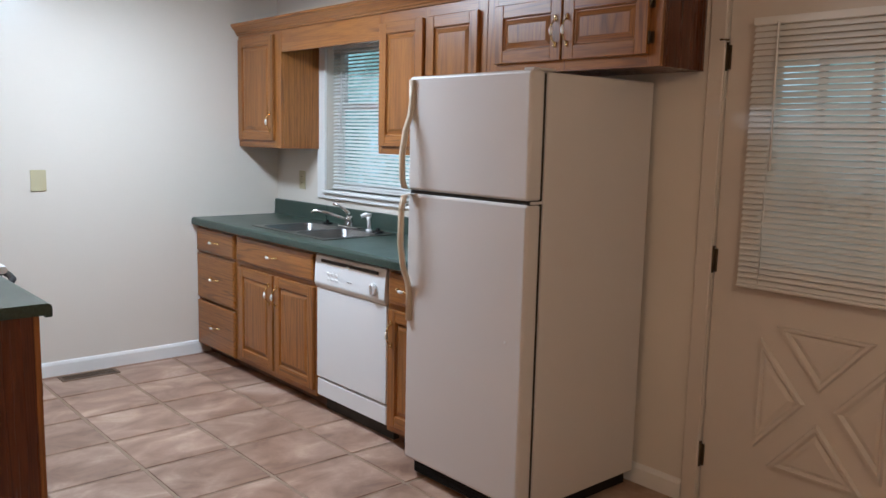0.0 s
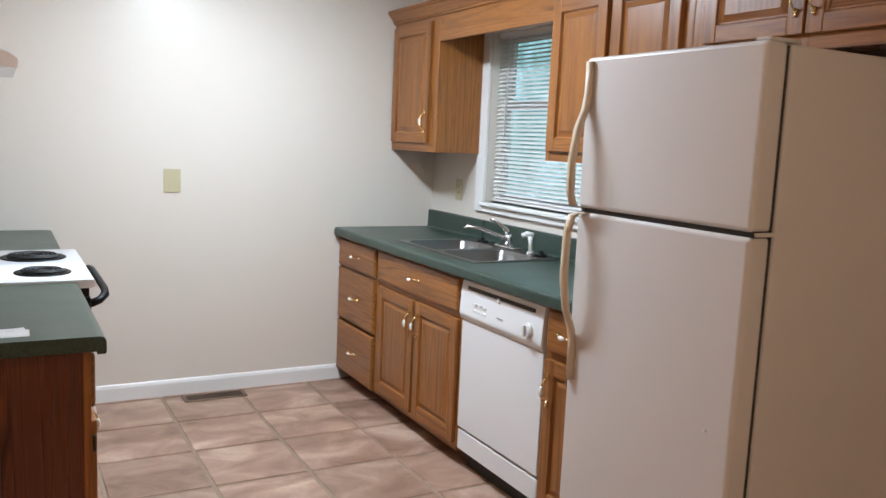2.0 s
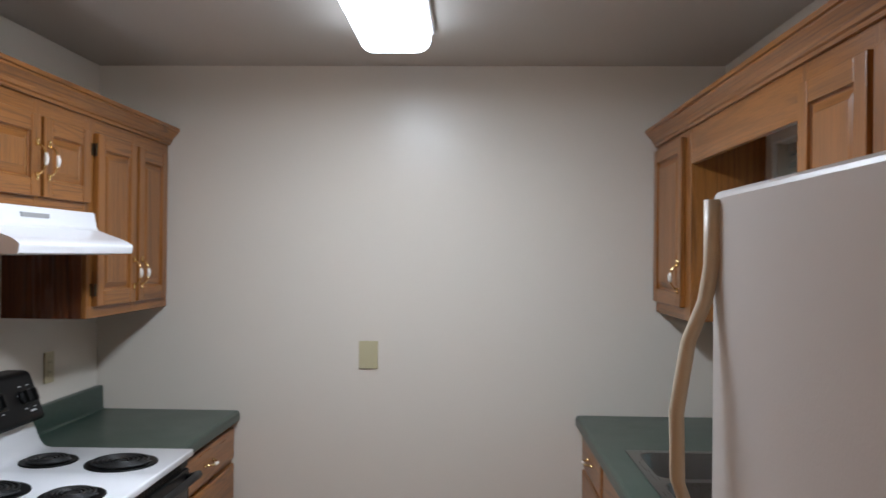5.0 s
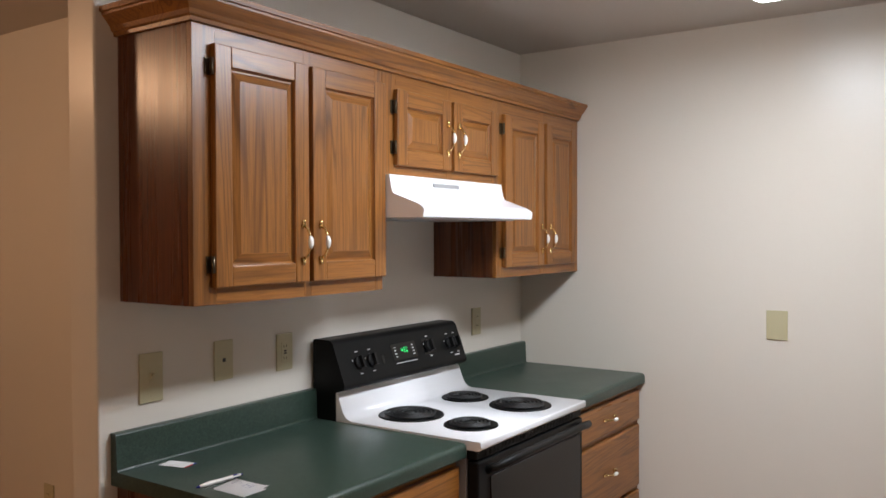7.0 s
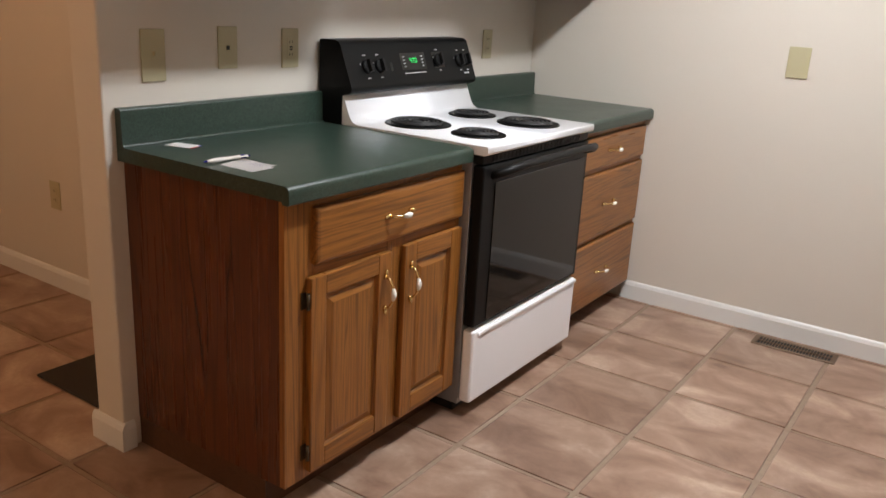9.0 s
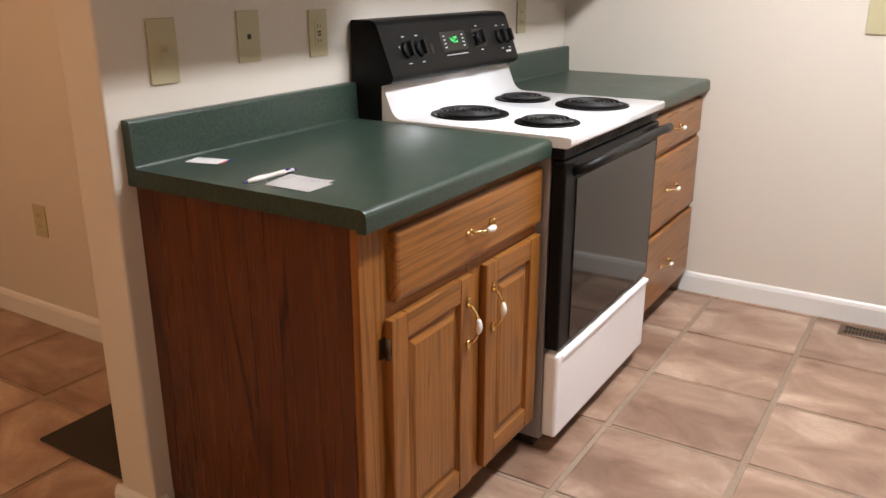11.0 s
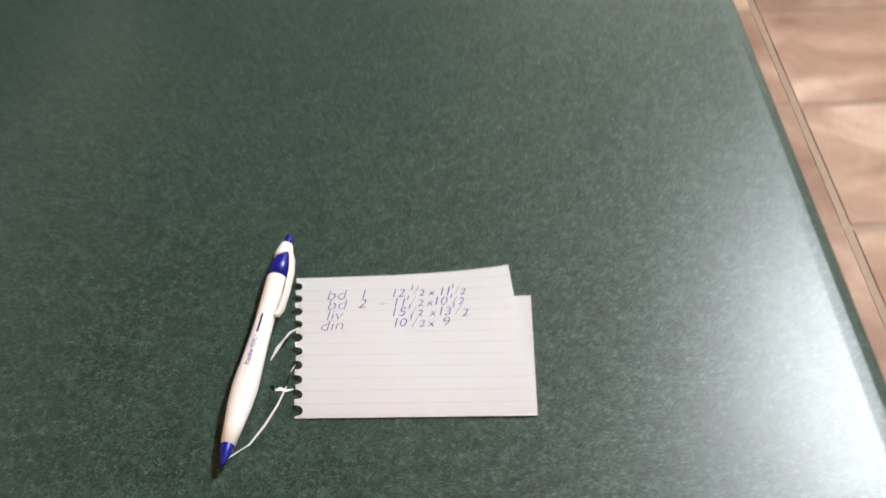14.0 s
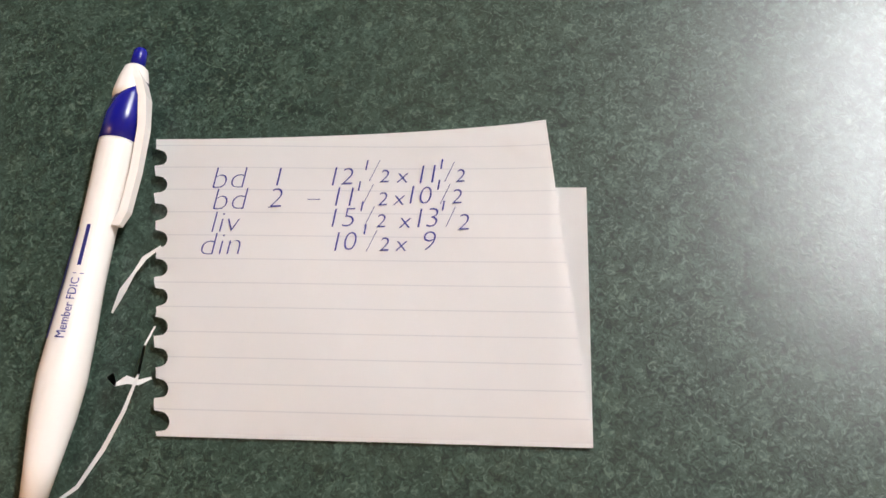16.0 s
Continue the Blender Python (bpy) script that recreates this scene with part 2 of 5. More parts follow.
def box(bm, x, y, z, mat=0, bevel=0.0, seg=1):
    x0, x1, y0, y1, z0, z1 = *sorted(x), *sorted(y), *sorted(z)
    v = [bm.verts.new(p) for p in ((x0, y0, z0), (x1, y0, z0), (x1, y1, z0), (x0, y1, z0), (x0, y0, z1), (x1, y0, z1), (x1, y1, z1), (x0, y1, z1))]
    fs = [bm.faces.new([v[i] for i in q]) for q in ((3, 2, 1, 0), (4, 5, 6, 7), (0, 1, 5, 4), (1, 2, 6, 5), (2, 3, 7, 6), (3, 0, 4, 7))]
    for f in fs:
        f.material_index = mat
    if bevel:
        es = list({e for f in fs for e in f.edges})
        r = bmesh.ops.bevel(bm, geom=es, offset=bevel, segments=seg, affect="EDGES", profile=0.5)
        for f in r["faces"]:
            f.material_index = mat


def tube(bm, pts, radii, n=10, mat=0, caps=True):
    """A round tube through points, with a radius at each."""
    pts = [Vector(p) for p in pts]
    rings = []
    side = None
    for i, p in enumerate(pts):
        d = (pts[min(i + 1, len(pts) - 1)] - pts[max(i - 1, 0)]).normalized()
        if side is None:
            side = d.orthogonal().normalized()
        side = (side - d * side.dot(d)).normalized()
        up = d.cross(side)
        r = radii[i] if hasattr(radii, "__len__") else radii
        rings.append([bm.verts.new(p + (side * math.cos(a) + up * math.sin(a)) * r) for a in (2 * math.pi * k / n for k in range(n))])
    for a, b in zip(rings, rings[1:]):
        for k in range(n):
            f = bm.faces.new((a[k], a[(k + 1) % n], b[(k + 1) % n], b[k]))
            f.material_index, f.smooth = mat, True
    if caps:
        for ring in (rings[0][::-1], rings[-1]):
            f = bm.faces.new(ring)
            f.material_index = mat


def prism(bm, profile, along, lo, hi, mat=0, smooth=False):
    """Extrudes a closed profile of (a, z) along 'x' or 'y'."""
    def at(p, s):
        return (p[0], s, p[1]) if along == "y" else (s, p[0], p[1])
    a = [bm.verts.new(at(p, lo)) for p in profile]
    b = [bm.verts.new(at(p, hi)) for p in profile]
    n = len(profile)
    for i in range(n):
        f = bm.faces.new((a[i], a[(i + 1) % n], b[(i + 1) % n], b[i]))
        f.material_index, f.smooth = mat, smooth
    for f in (bm.faces.new(a[::-1]), bm.faces.new(b)):
        f.material_index = mat


def mesh_of(name, bm, mats):
    bmesh.ops.recalc_face_normals(bm, faces=bm.faces)
    me = bpy.data.meshes.new(name)
    bm.to_mesh(me)
    bm.free()
    for m in mats:
        me.materials.append(m)
    return me


def part(name, bm, mats, parent=None, label=""):
    ob = new(name, mesh_of(name, bm, mats))
    if parent:
        under(ob, parent)
    return tagged(ob, label)


def under(ob, parent):
    ob.parent = parent
    ob.matrix_parent_inverse = parent_world(parent).inverted()


def parent_world(ob):
    m = Matrix.Translation(ob.location)
    return m if ob.parent is None else m


def thing(name, where, label, category, group="", kind=""):
    e = new(name)
    e.empty_display_size = 0.1
    e.location = where
    return tagged(e, label, category, group, kind)


def structure(name, bm, mats, label="", category=""):
    return tagged(part(name, bm, mats), label, category, "", "structure")


def fillet(points, radii, steps=4):
    """Rounds the corners of a closed profile."""
    out = []
    n = len(points)
    for i, r in enumerate(radii):
        p, a, b = Vector(points[i]), Vector(points[i - 1]), Vector(points[(i + 1) % n])
        if not r:
            out.append(tuple(p))
            continue
        s, e = p + (a - p).normalized() * r, p + (b - p).normalized() * r
        for k in range(steps + 1):
            t = k / steps
            q = s * (1 - t) ** 2 + p * 2 * t * (1 - t) + e * t * t
            out.append((q.x, q.y))
    return out


# ---- plan ----
W = 2.785          # sink wall
CEIL = 2.457
WALL_END = -2.340   # end of the stove wall
HALL_Y = -1.70
BACK_Y, LEFT_X = -6.6, -3.6
STOVE0, STOVE1 = -1.515, -0.756
L_END = -2.285
DOOR0, DOOR1 = -3.395, -4.305
WIN = (-1.505, -0.625, 1.12, 2.03)


def build_shell():
    bm = bmesh.new()
    box(bm, (LEFT_X - 0.2, W + 0.2), (BACK_Y - 0.2, 0.2), (-0.2, -0.004))
    fl = structure("floor", bm, [grout_m], "brown ceramic tile floor with pale grout joints", "floor")
    bm = bmesh.new()
    box(bm, (LEFT_X - 0.2, W + 0.2), (BACK_Y - 0.2, 0.2), (CEIL, CEIL + 0.12))
    structure("ceiling", bm, [ceiling_paint], "plain matt off-white ceiling", "ceiling")
    bm = bmesh.new()
    box(bm, (-0.125, W + 0.14), (0, 0.14), (-0.004, CEIL))
    structure("wall_far", bm, [wall_paint], "off-white semi-gloss painted end wall", "wall")
    bm = bmesh.new()
    box(bm, (-0.125, 0), (WALL_END, 0), (-0.004, CEIL), 0, 0.006, 2)
    structure("wall_stove", bm, [wall_paint], "off-white painted partition wall behind the stove", "wall")
    bm = bmesh.new()
    x = (W, W + 0.14)
    y0, y1, z0, z1 = WIN
    box(bm, x, (y1, 0), (-0.004, CEIL))
    box(bm, x, (y0, y1), (-0.004, z0))
    box(bm, x, (y0, y1), (z1, CEIL))
    box(bm, x, (DOOR0, y0), (-0.004, CEIL))
    box(bm, x, (DOOR1, DOOR0), (2.05, CEIL))
    box(bm, x, (BACK_Y, DOOR1), (-0.004, CEIL))
    structure("wall_sink", bm, [wall_paint], "off-white wall with a window and an outside door", "wall")
    bm = bmesh.new()
    box(bm, (LEFT_X, -0.125), (HALL_Y, HALL_Y + 0.14), (-0.004, CEIL))
    structure("wall_hall", bm, [wall_paint], "off-white wall of the next room", "wall")
    bm = bmesh.new()
    box(bm, (LEFT_X - 0.14, LEFT_X), (BACK_Y, HALL_Y + 0.14), (-0.004, CEIL))
    structure("wall_west", bm, [wall_paint], "off-white painted wall", "wall")
    bm = bmesh.new()
    box(bm, (LEFT_X - 0.14, W + 0.14), (BACK_Y - 0.14, BACK_Y), (-0.004, CEIL))
    structure("wall_back", bm, [wall_paint], "off-white painted wall", "wall")

    def skirting(name, along, lo, hi, face, sign):
        bm = bmesh.new()
        pr = [(face, -0.003), (face + sign * 0.014, -0.003), (face + sign * 0.014, 0.068), (face + sign * 0.009, 0.082), (face + sign * 0.004, 0.088), (face, 0.088)]
        prism(bm, pr, along, lo, hi)
        structure(name, bm, [trim_paint], "white painted baseboard along the wall", "baseboard")
    skirting("baseboard_far", "x", 0.602, 2.20, -0.0005, -1)
    skirting("baseboard_hall", "x", LEFT_X, -0.125, HALL_Y - 0.0005, -1)
    skirting("baseboard_end", "x", -0.139, 0.014, WALL_END - 0.0005, -1)
    skirting("baseboard_stub", "y", WALL_END, L_END - 0.022, 0.0005, 1)
    skirting("baseboard_hall_side", "y", WALL_END, HALL_Y - 0.015, -0.1255, -1)
    skirting("baseboard_sink", "y", -3.325, -2.38, W - 0.0005, -1)
    skirting("baseboard_sink_back", "y", BACK_Y, DOOR1 - 0.072, W - 0.0005, -1)
    return fl


floor = build_shell()


def build_window():
    y0, y1, z0, z1 = WIN
    w = thing("window_1", (W, (y0 + y1) / 2, z0), "white double-hung window with white casing over the sink", "window", kind="structure")
    bm = bmesh.new()
    c = 0.085
    box(bm, (W - 0.02, W - 0.0005), (y1, y1 + c), (z0 - 0.057, z1 + c), 0, 0.004)
    box(bm, (W - 0.02, W - 0.0005), (y0 - c, y0), (z0 - 0.057, z1 + c), 0, 0.004)
    box(bm, (W - 0.02, W - 0.0005), (y0, y1), (z1, z1 + c), 0, 0.004)
    box(bm, (W - 0.045, W + 0.05), (y0 - 0.0, y1 + 0.0), (z0 - 0.022, z0), 0, 0.005)
    box(bm, (W - 0.022, W - 0.0005), (y0, y1), (z0 - 0.057, z0 - 0.022), 0, 0.003)
    part("casing", bm, [trim_paint], w)
    bm = bmesh.new()
    t = 0.045
    mid = 1.645
    for xx, za, zb in ((W + 0.095, z0, mid + 0.02), (W + 0.12, mid - 0.02, z1)):
        box(bm, (xx - 0.014, xx + 0.012), (y0, y0 + t), (za, zb), 0, 0.002)
        box(bm, (xx - 0.014, xx + 0.012), (y1 - t, y1), (za, zb), 0, 0.002)
        box(bm, (xx - 0.013, xx + 0.011), (y0 + t, y1 - t), (za, za + t), 0, 0.002)
        box(bm, (xx - 0.013, xx + 0.011), (y0 + t, y1 - t), (zb - t, zb), 0, 0.002)
    part("sash", bm, [trim_paint], w)
    for xx, za, zb in ((W + 0.095, z0 + t, mid + 0.02 - t), (W + 0.12, mid - 0.02 + t, z1 - t)):
        bm = bmesh.new()
        box(bm, (xx - 0.002, xx + 0.002), (y0 + t, y1 - t), (za, zb))
        p = part("pane", bm, [glass_m], w)
        p.visible_shadow = False


def slat_mesh(width, length, tilt, sag=0.001):
    bm = bmesh.new()
    rows = []
    n = 4
    for k in range(n + 1):
        s = (k / n - 0.5) * width
        h = sag * (1 - (2 * k / n - 1) ** 2)
        dx, dz = s * math.cos(tilt) - h * math.sin(tilt), s * math.sin(tilt) + h * math.cos(tilt)
        rows.append([[bm.verts.new((dx - e * 0.0006 * math.sin(tilt), yy, dz + e * 0.0006 * math.cos(tilt))) for yy in (-length / 2, length / 2)] for e in (0, 1)])
    for a, b in zip(rows, rows[1:]):
        bm.faces.new((a[0][0], b[0][0], b[0][1], a[0][1]))
        bm.faces.new((a[1][0], a[1][1], b[1][1], b[1][0]))
    for r in (rows[0], rows[-1]):
        bm.faces.new((r[0][0], r[0][1], r[1][1], r[1][0]))
    for e in (0, 1):
        for a, b in zip(rows, rows[1:]):
            bm.faces.new((a[0][e], a[1][e], b[1][e], b[0][e]))
    return mesh_of("slat", bm, [vinyl_slat])


def build_blind(name, label, x, y0, y1, z0, z1, pitch, tilt, wand):
    b = thing(name, (x, (y0 + y1) / 2, z1), label, "blind")
    bm = bmesh.new()
    box(bm, (x - 0.014, x + 0.014), (y0, y1), (z1 - 0.028, z1), 0, 0.002)
    part("headrail", bm, [vinyl_slat], b)
    bm = bmesh.new()
    box(bm, (x - 0.012, x + 0.012), (y0, y1), (z0, z0 + 0.014), 0, 0.004)
    part("bottom_rail", bm, [vinyl_slat], b)
    me = slat_mesh(0.0255, y1 - y0 - 0.004, tilt)
    z = z0 + 0.026
    while z < z1 - 0.035:
        s = new("slat", me)
        under(s, b)
        s.matrix_basis = pose(x, (y0 + y1) / 2, z)
        z += pitch
    for yy in (y0 + 0.09, y1 - 0.09):
        bm = bmesh.new()
        for dx in (-0.0135, 0.0135):
            tube(bm, [(x + dx, yy, z0 + 0.01), (x + dx, yy, z1 - 0.02)], 0.0009, 5)
        part("cord", bm, [vinyl_slat], b)
    if wand:
        bm = bmesh.new()
        tube(bm, [(x - 0.02, wand, z1 - 0.02), (x - 0.022, wand, z1 - 0.05), (x - 0.022, wand - 0.006, z1 - 0.55)], 0.0035, 6)
        part("wand", bm, [vinyl_slat], b)
    return b


def build_entry_door():
    x = W + 0.012
    d = thing("door_1", (W, (DOOR0 + DOOR1) / 2, 0), "cream painted outside door, closed, glazed above a crossbuck panel", "door", kind="structure")
    ya, yb = DOOR1 + 0.004, DOOR0 - 0.004
    g0, g1, gz0, gz1 = -4.125, -3.575, 1.03, 1.80
    bm = bmesh.new()
    xs = (x, x + 0.042)
    box(bm, xs, (ya, g0), (0.012, 2.03))
    box(bm, xs, (g1, yb), (0.012, 2.03))
    box(bm, xs, (g0, g1), (0.012, gz0))
    box(bm, xs, (g0, g1), (gz1, 2.03))
    # crossbuck: four raised triangles inside a square, edged by mouldings
    cy, cz, hw, hh = (g0 + g1) / 2, 0.535, 0.235, 0.275
    gap = 0.055
    for sy, sz in ((1, 0), (-1, 0), (0, 1), (0, -1)):
        if sy:
            tri = [(cy + sy * hw, cz + hh - gap), (cy + sy * hw, cz - hh + gap), (cy + sy * gap * 0.9, cz)]
        else:
            tri = [(cy - hw + gap, cz + sz * hh), (cy + hw - gap, cz + sz * hh), (cy, cz + sz * gap * 1.05)]
        c = (sum(p[0] for p in tri) / 3, sum(p[1] for p in tri) / 3)
        loops = []
        for k, dx in ((1.0, 0.0), (0.93, -0.014), (0.82, -0.014), (0.70, -0.001), (0.5, -0.009)):
            loops.append([bm.verts.new((x + dx - 0.0008, c[0] + (p[0] - c[0]) * k, c[1] + (p[1] - c[1]) * k)) for p in tri])
        for a, b in zip(loops, loops[1:]):
            for i in range(3):
                bm.faces.new((a[i], a[(i + 1) % 3], b[(i + 1) % 3], b[i]))
        bm.faces.new(loops[-1])
    part("leaf", bm, [door_paint], d)
    bm = bmesh.new()
    for a, b in ((-4.125, -4.103), (-3.597, -3.575)):
        box(bm, (x - 0.008, x + 0.05), (a, b), (gz0, gz1), 0, 0.003)
    for a, b in ((gz0, gz0 + 0.022), (gz1 - 0.022, gz1)):
        box(bm, (x - 0.008, x + 0.05), (-4.103, -3.597), (a, b), 0, 0.003)
    for k in (1, 2):
        yy = g0 + (g1 - g0) * k / 3
        box(bm, (x + 0.004, x + 0.034), (yy - 0.011, yy + 0.011), (gz0 + 0.022, gz1 - 0.022))
        zz = gz0 + (gz1 - gz0) * k / 3
        box(bm, (x + 0.005, x + 0.033), (g0 + 0.022, g1 - 0.022), (zz - 0.011, zz + 0.011))
    part("muntin", bm, [door_paint], d)
    bm = bmesh.new()
    box(bm, (x + 0.018, x + 0.022), (g0 + 0.02, g1 - 0.02), (gz0 + 0.02, gz1 - 0.02))
    p = part("pane", bm, [glass_m], d)
    p.visible_shadow = False
    bm = bmesh.new()
    c0 = 0.068
    box(bm, (W - 0.016, W - 0.0005), (DOOR0, DOOR0 + c0), (-0.003, 2.05 + c0), 0, 0.004)
    box(bm, (W - 0.016, W - 0.0005), (DOOR1 - c0, DOOR1), (-0.003, 2.05 + c0), 0, 0.004)
    box(bm, (W - 0.016, W - 0.0005), (DOOR1, DOOR0), (2.05, 2.05 + c0), 0, 0.004)
    part("casing", bm, [door_paint], d)
    for zz in (0.22, 1.02, 1.80):
        bm = bmesh.new()
        tube(bm, [(x - 0.012, DOOR0 - 0.001, zz - 0.05), (x - 0.012, DOOR0 - 0.001, zz + 0.05)], 0.006, 8)
        tube(bm, [(x - 0.012, DOOR0 - 0.001, zz + 0.05), (x - 0.012, DOOR0 - 0.001, zz + 0.056)], 0.0075, 8)
        box(bm, (x - 0.008, x - 0.003), (DOOR0 - 0.016, DOOR0 + 0.012), (zz - 0.045, zz + 0.045))
        if zz > 1.7:
            tube(bm, [(x - 0.02, DOOR0 - 0.012, zz + 0.064), (x - 0.03, DOOR0 + 0.022, zz + 0.066)], 0.004, 6)
        part("hinge", bm, [hinge_metal], d, "dark metal hinge")


build_window()
build_blind("window_blind", "white mini blind lowered over the sink window, slats open", W + 0.045, WIN[0] + 0.012, WIN[1] - 0.012, WIN[2] + 0.004, WIN[3] - 0.002, 0.0215, radians(31), WIN[1] - 0.12)
build_entry_door()
build_blind("door_blind", "cream mini blind hung on the outside door, slats nearly closed", W - 0.028, -4.19, -3.52, 0.94, 1.93, 0.0215, radians(51), -3.62)

# ---- cabinets ----


def handle_mesh():
    """Brass bow pull with a white porcelain grip, standing out along +x, length along z."""
    bm = bmesh.new()
    pts, rad = [], []
    for k in range(17):
        t = k / 16
        z = (t - 0.5) * 0.076
        x = 0.004 + 0.024 * math.sin(math.pi * t) ** 0.6
        pts.append((x, 0, z))
        rad.append(0.0028)
    tube(bm, pts[:6], rad[:6], 8, 0)
    tube(bm, pts[11:], rad[11:], 8, 0)
    tube(bm, pts[5:12], [0.0036, 0.005, 0.0062, 0.0066, 0.0062, 0.005, 0.0036], 10, 1)
    for s in (-1, 1):
        tube(bm, [(0, 0, s * 0.038), (0.006, 0, s * 0.038)], [0.0062, 0.0048], 10, 0)
        tube(bm, [(0.002, 0, s * 0.041), (0.003, 0, s * 0.05), (0.0025, 0, s * 0.053)], [0.005, 0.0042, 0.002], 8, 0)
    bmesh.ops.scale(bm, vec=(1.15, 1.3, 1.25), verts=bm.verts)
    return mesh_of("handle", bm, [brass, porcelain])


pull = handle_mesh()


def add_handle(door, x, sign, y, z, level=False):
    h = new("handle", pull)
    under(h, door)
    m = pose(x, y, z, 0, 0, 0 if sign > 0 else 180)
    h.matrix_basis = m @ pose(0, 0, 0, 90) if level else m
    tagged(h, "brass bow pull with white porcelain grip")


def panel_door(cab, xf, sign, y, z, hand=None, low=True, hinge_at=None):
    """A raised-panel door; hand: the y of its pull."""
    y0, y1, z0, z1 = *sorted(y), *sorted(z)
    t, st = 0.02, 0.056
    bm = bmesh.new()
    o = xf + sign * t
    box(bm, (xf, o), (y0, y0 + st), (z0, z1), 0, 0.003, 2)
    box(bm, (xf, o), (y1 - st, y1), (z0, z1), 0, 0.003, 2)
    box(bm, (xf, o - sign * 0.0008), (y0 + st, y1 - st), (z0, z0 + st), 1, 0.003, 2)
    box(bm, (xf, o - sign * 0.0008), (y0 + st, y1 - st), (z1 - st, z1), 1, 0.003, 2)
    loops = []
    e = st - 0.006
    for inset, dep in ((0.0, 0.004), (0.007, 0.009), (0.010, 0.0125), (0.014, 0.0125), (0.036, 0.0035), (0.038, 0.0035)):
        xx = o - sign * dep
        a, b, c, d = y0 + e + inset, y1 - e - inset, z0 + e + inset, z1 - e - inset
        loops.append([bm.verts.new(p) for p in ((xx, a, c), (xx, b, c), (xx, b, d), (xx, a, d))])
    for p, q in zip(loops, loops[1:]):
        for i in range(4):
            f = bm.faces.new((p[i], p[(i + 1) % 4], q[(i + 1) % 4], q[i]))
            f.material_index = 1 if i in (0, 2) else 0
    bm.faces.new(loops[-1])
    d = part("door", bm, [oak_z, oak_y], cab)
    if hand is not None:
        add_handle(d, o, sign, hand, z0 + 0.115 if low else z1 - 0.115)
    if hinge_at is not None:
        for zz in (z0 + 0.06, z1 - 0.06):
            bm = bmesh.new()
            tube(bm, [(o - sign * 0.006, hinge_at, zz - 0.022), (o - sign * 0.006, hinge_at, zz + 0.022)], 0.005, 8)
            box(bm, (xf, xf + sign * 0.003), (hinge_at - 0.012, hinge_at + 0.012), (zz - 0.022, zz + 0.022))
            h = new("hinge", mesh_of("hinge", bm, [hinge_metal]))
            under(h, d)
    return d


def drawer(cab, xf, sign, y, z, pull_on=True):
    y0, y1, z0, z1 = *sorted(y), *sorted(z)
    bm = bmesh.new()
    o = xf + sign * 0.02
    loops = []
    for inset, xx in ((0, xf), (0, o - sign * 0.006), (0.004, o - sign * 0.002), (0.011, o), (0.013, o)):
        loops.append([bm.verts.new(p) for p in ((xx, y0 + inset, z0 + inset), (xx, y1 - inset, z0 + inset), (xx, y1 - inset, z1 - inset), (xx, y0 + inset, z1 - inset))])
    for p, q in zip(loops, loops[1:]):
        for i in range(4):
            bm.faces.new((p[i], p[(i + 1) % 4], q[(i + 1) % 4], q[i]))
    bm.faces.new(loops[-1])
    bm.faces.new(loops[0][::-1])
    d = part("drawer", bm, [oak_y], cab)
    if pull_on:
        add_handle(d, o, sign, (y0 + y1) / 2, (z0 + z1) / 2, True)
    return d


def carcass(cab, back, face, y, z, stiles, rails, side_mat, kick=0.0):
    """Body box with a face frame; stiles and rails are strips on the face."""
    sign = 1 if face > back else -1
    y0, y1, z0, z1 = *sorted(y), *sorted(z)
    bm = bmesh.new()
    inner = face - sign * 0.019
    box(bm, (back, inner), (y0, y1), (z0 + kick, z1), 0)
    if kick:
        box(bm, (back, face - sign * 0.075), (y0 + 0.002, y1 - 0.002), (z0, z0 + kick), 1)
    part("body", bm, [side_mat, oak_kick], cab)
    bm = bmesh.new()
    for a, b in stiles:
        box(bm, (inner, face), (a, b), (z0 + kick, z1), 0, 0.0012)
    ys = sorted(stiles)
    for a, b in rails:
        for (p, q), (r, s) in zip(ys, ys[1:]):
            box(bm, (inner, face - sign * 0.0006), (q, r), (a, b), 1)
    part("face_frame", bm, [oak_z, oak_y], cab)


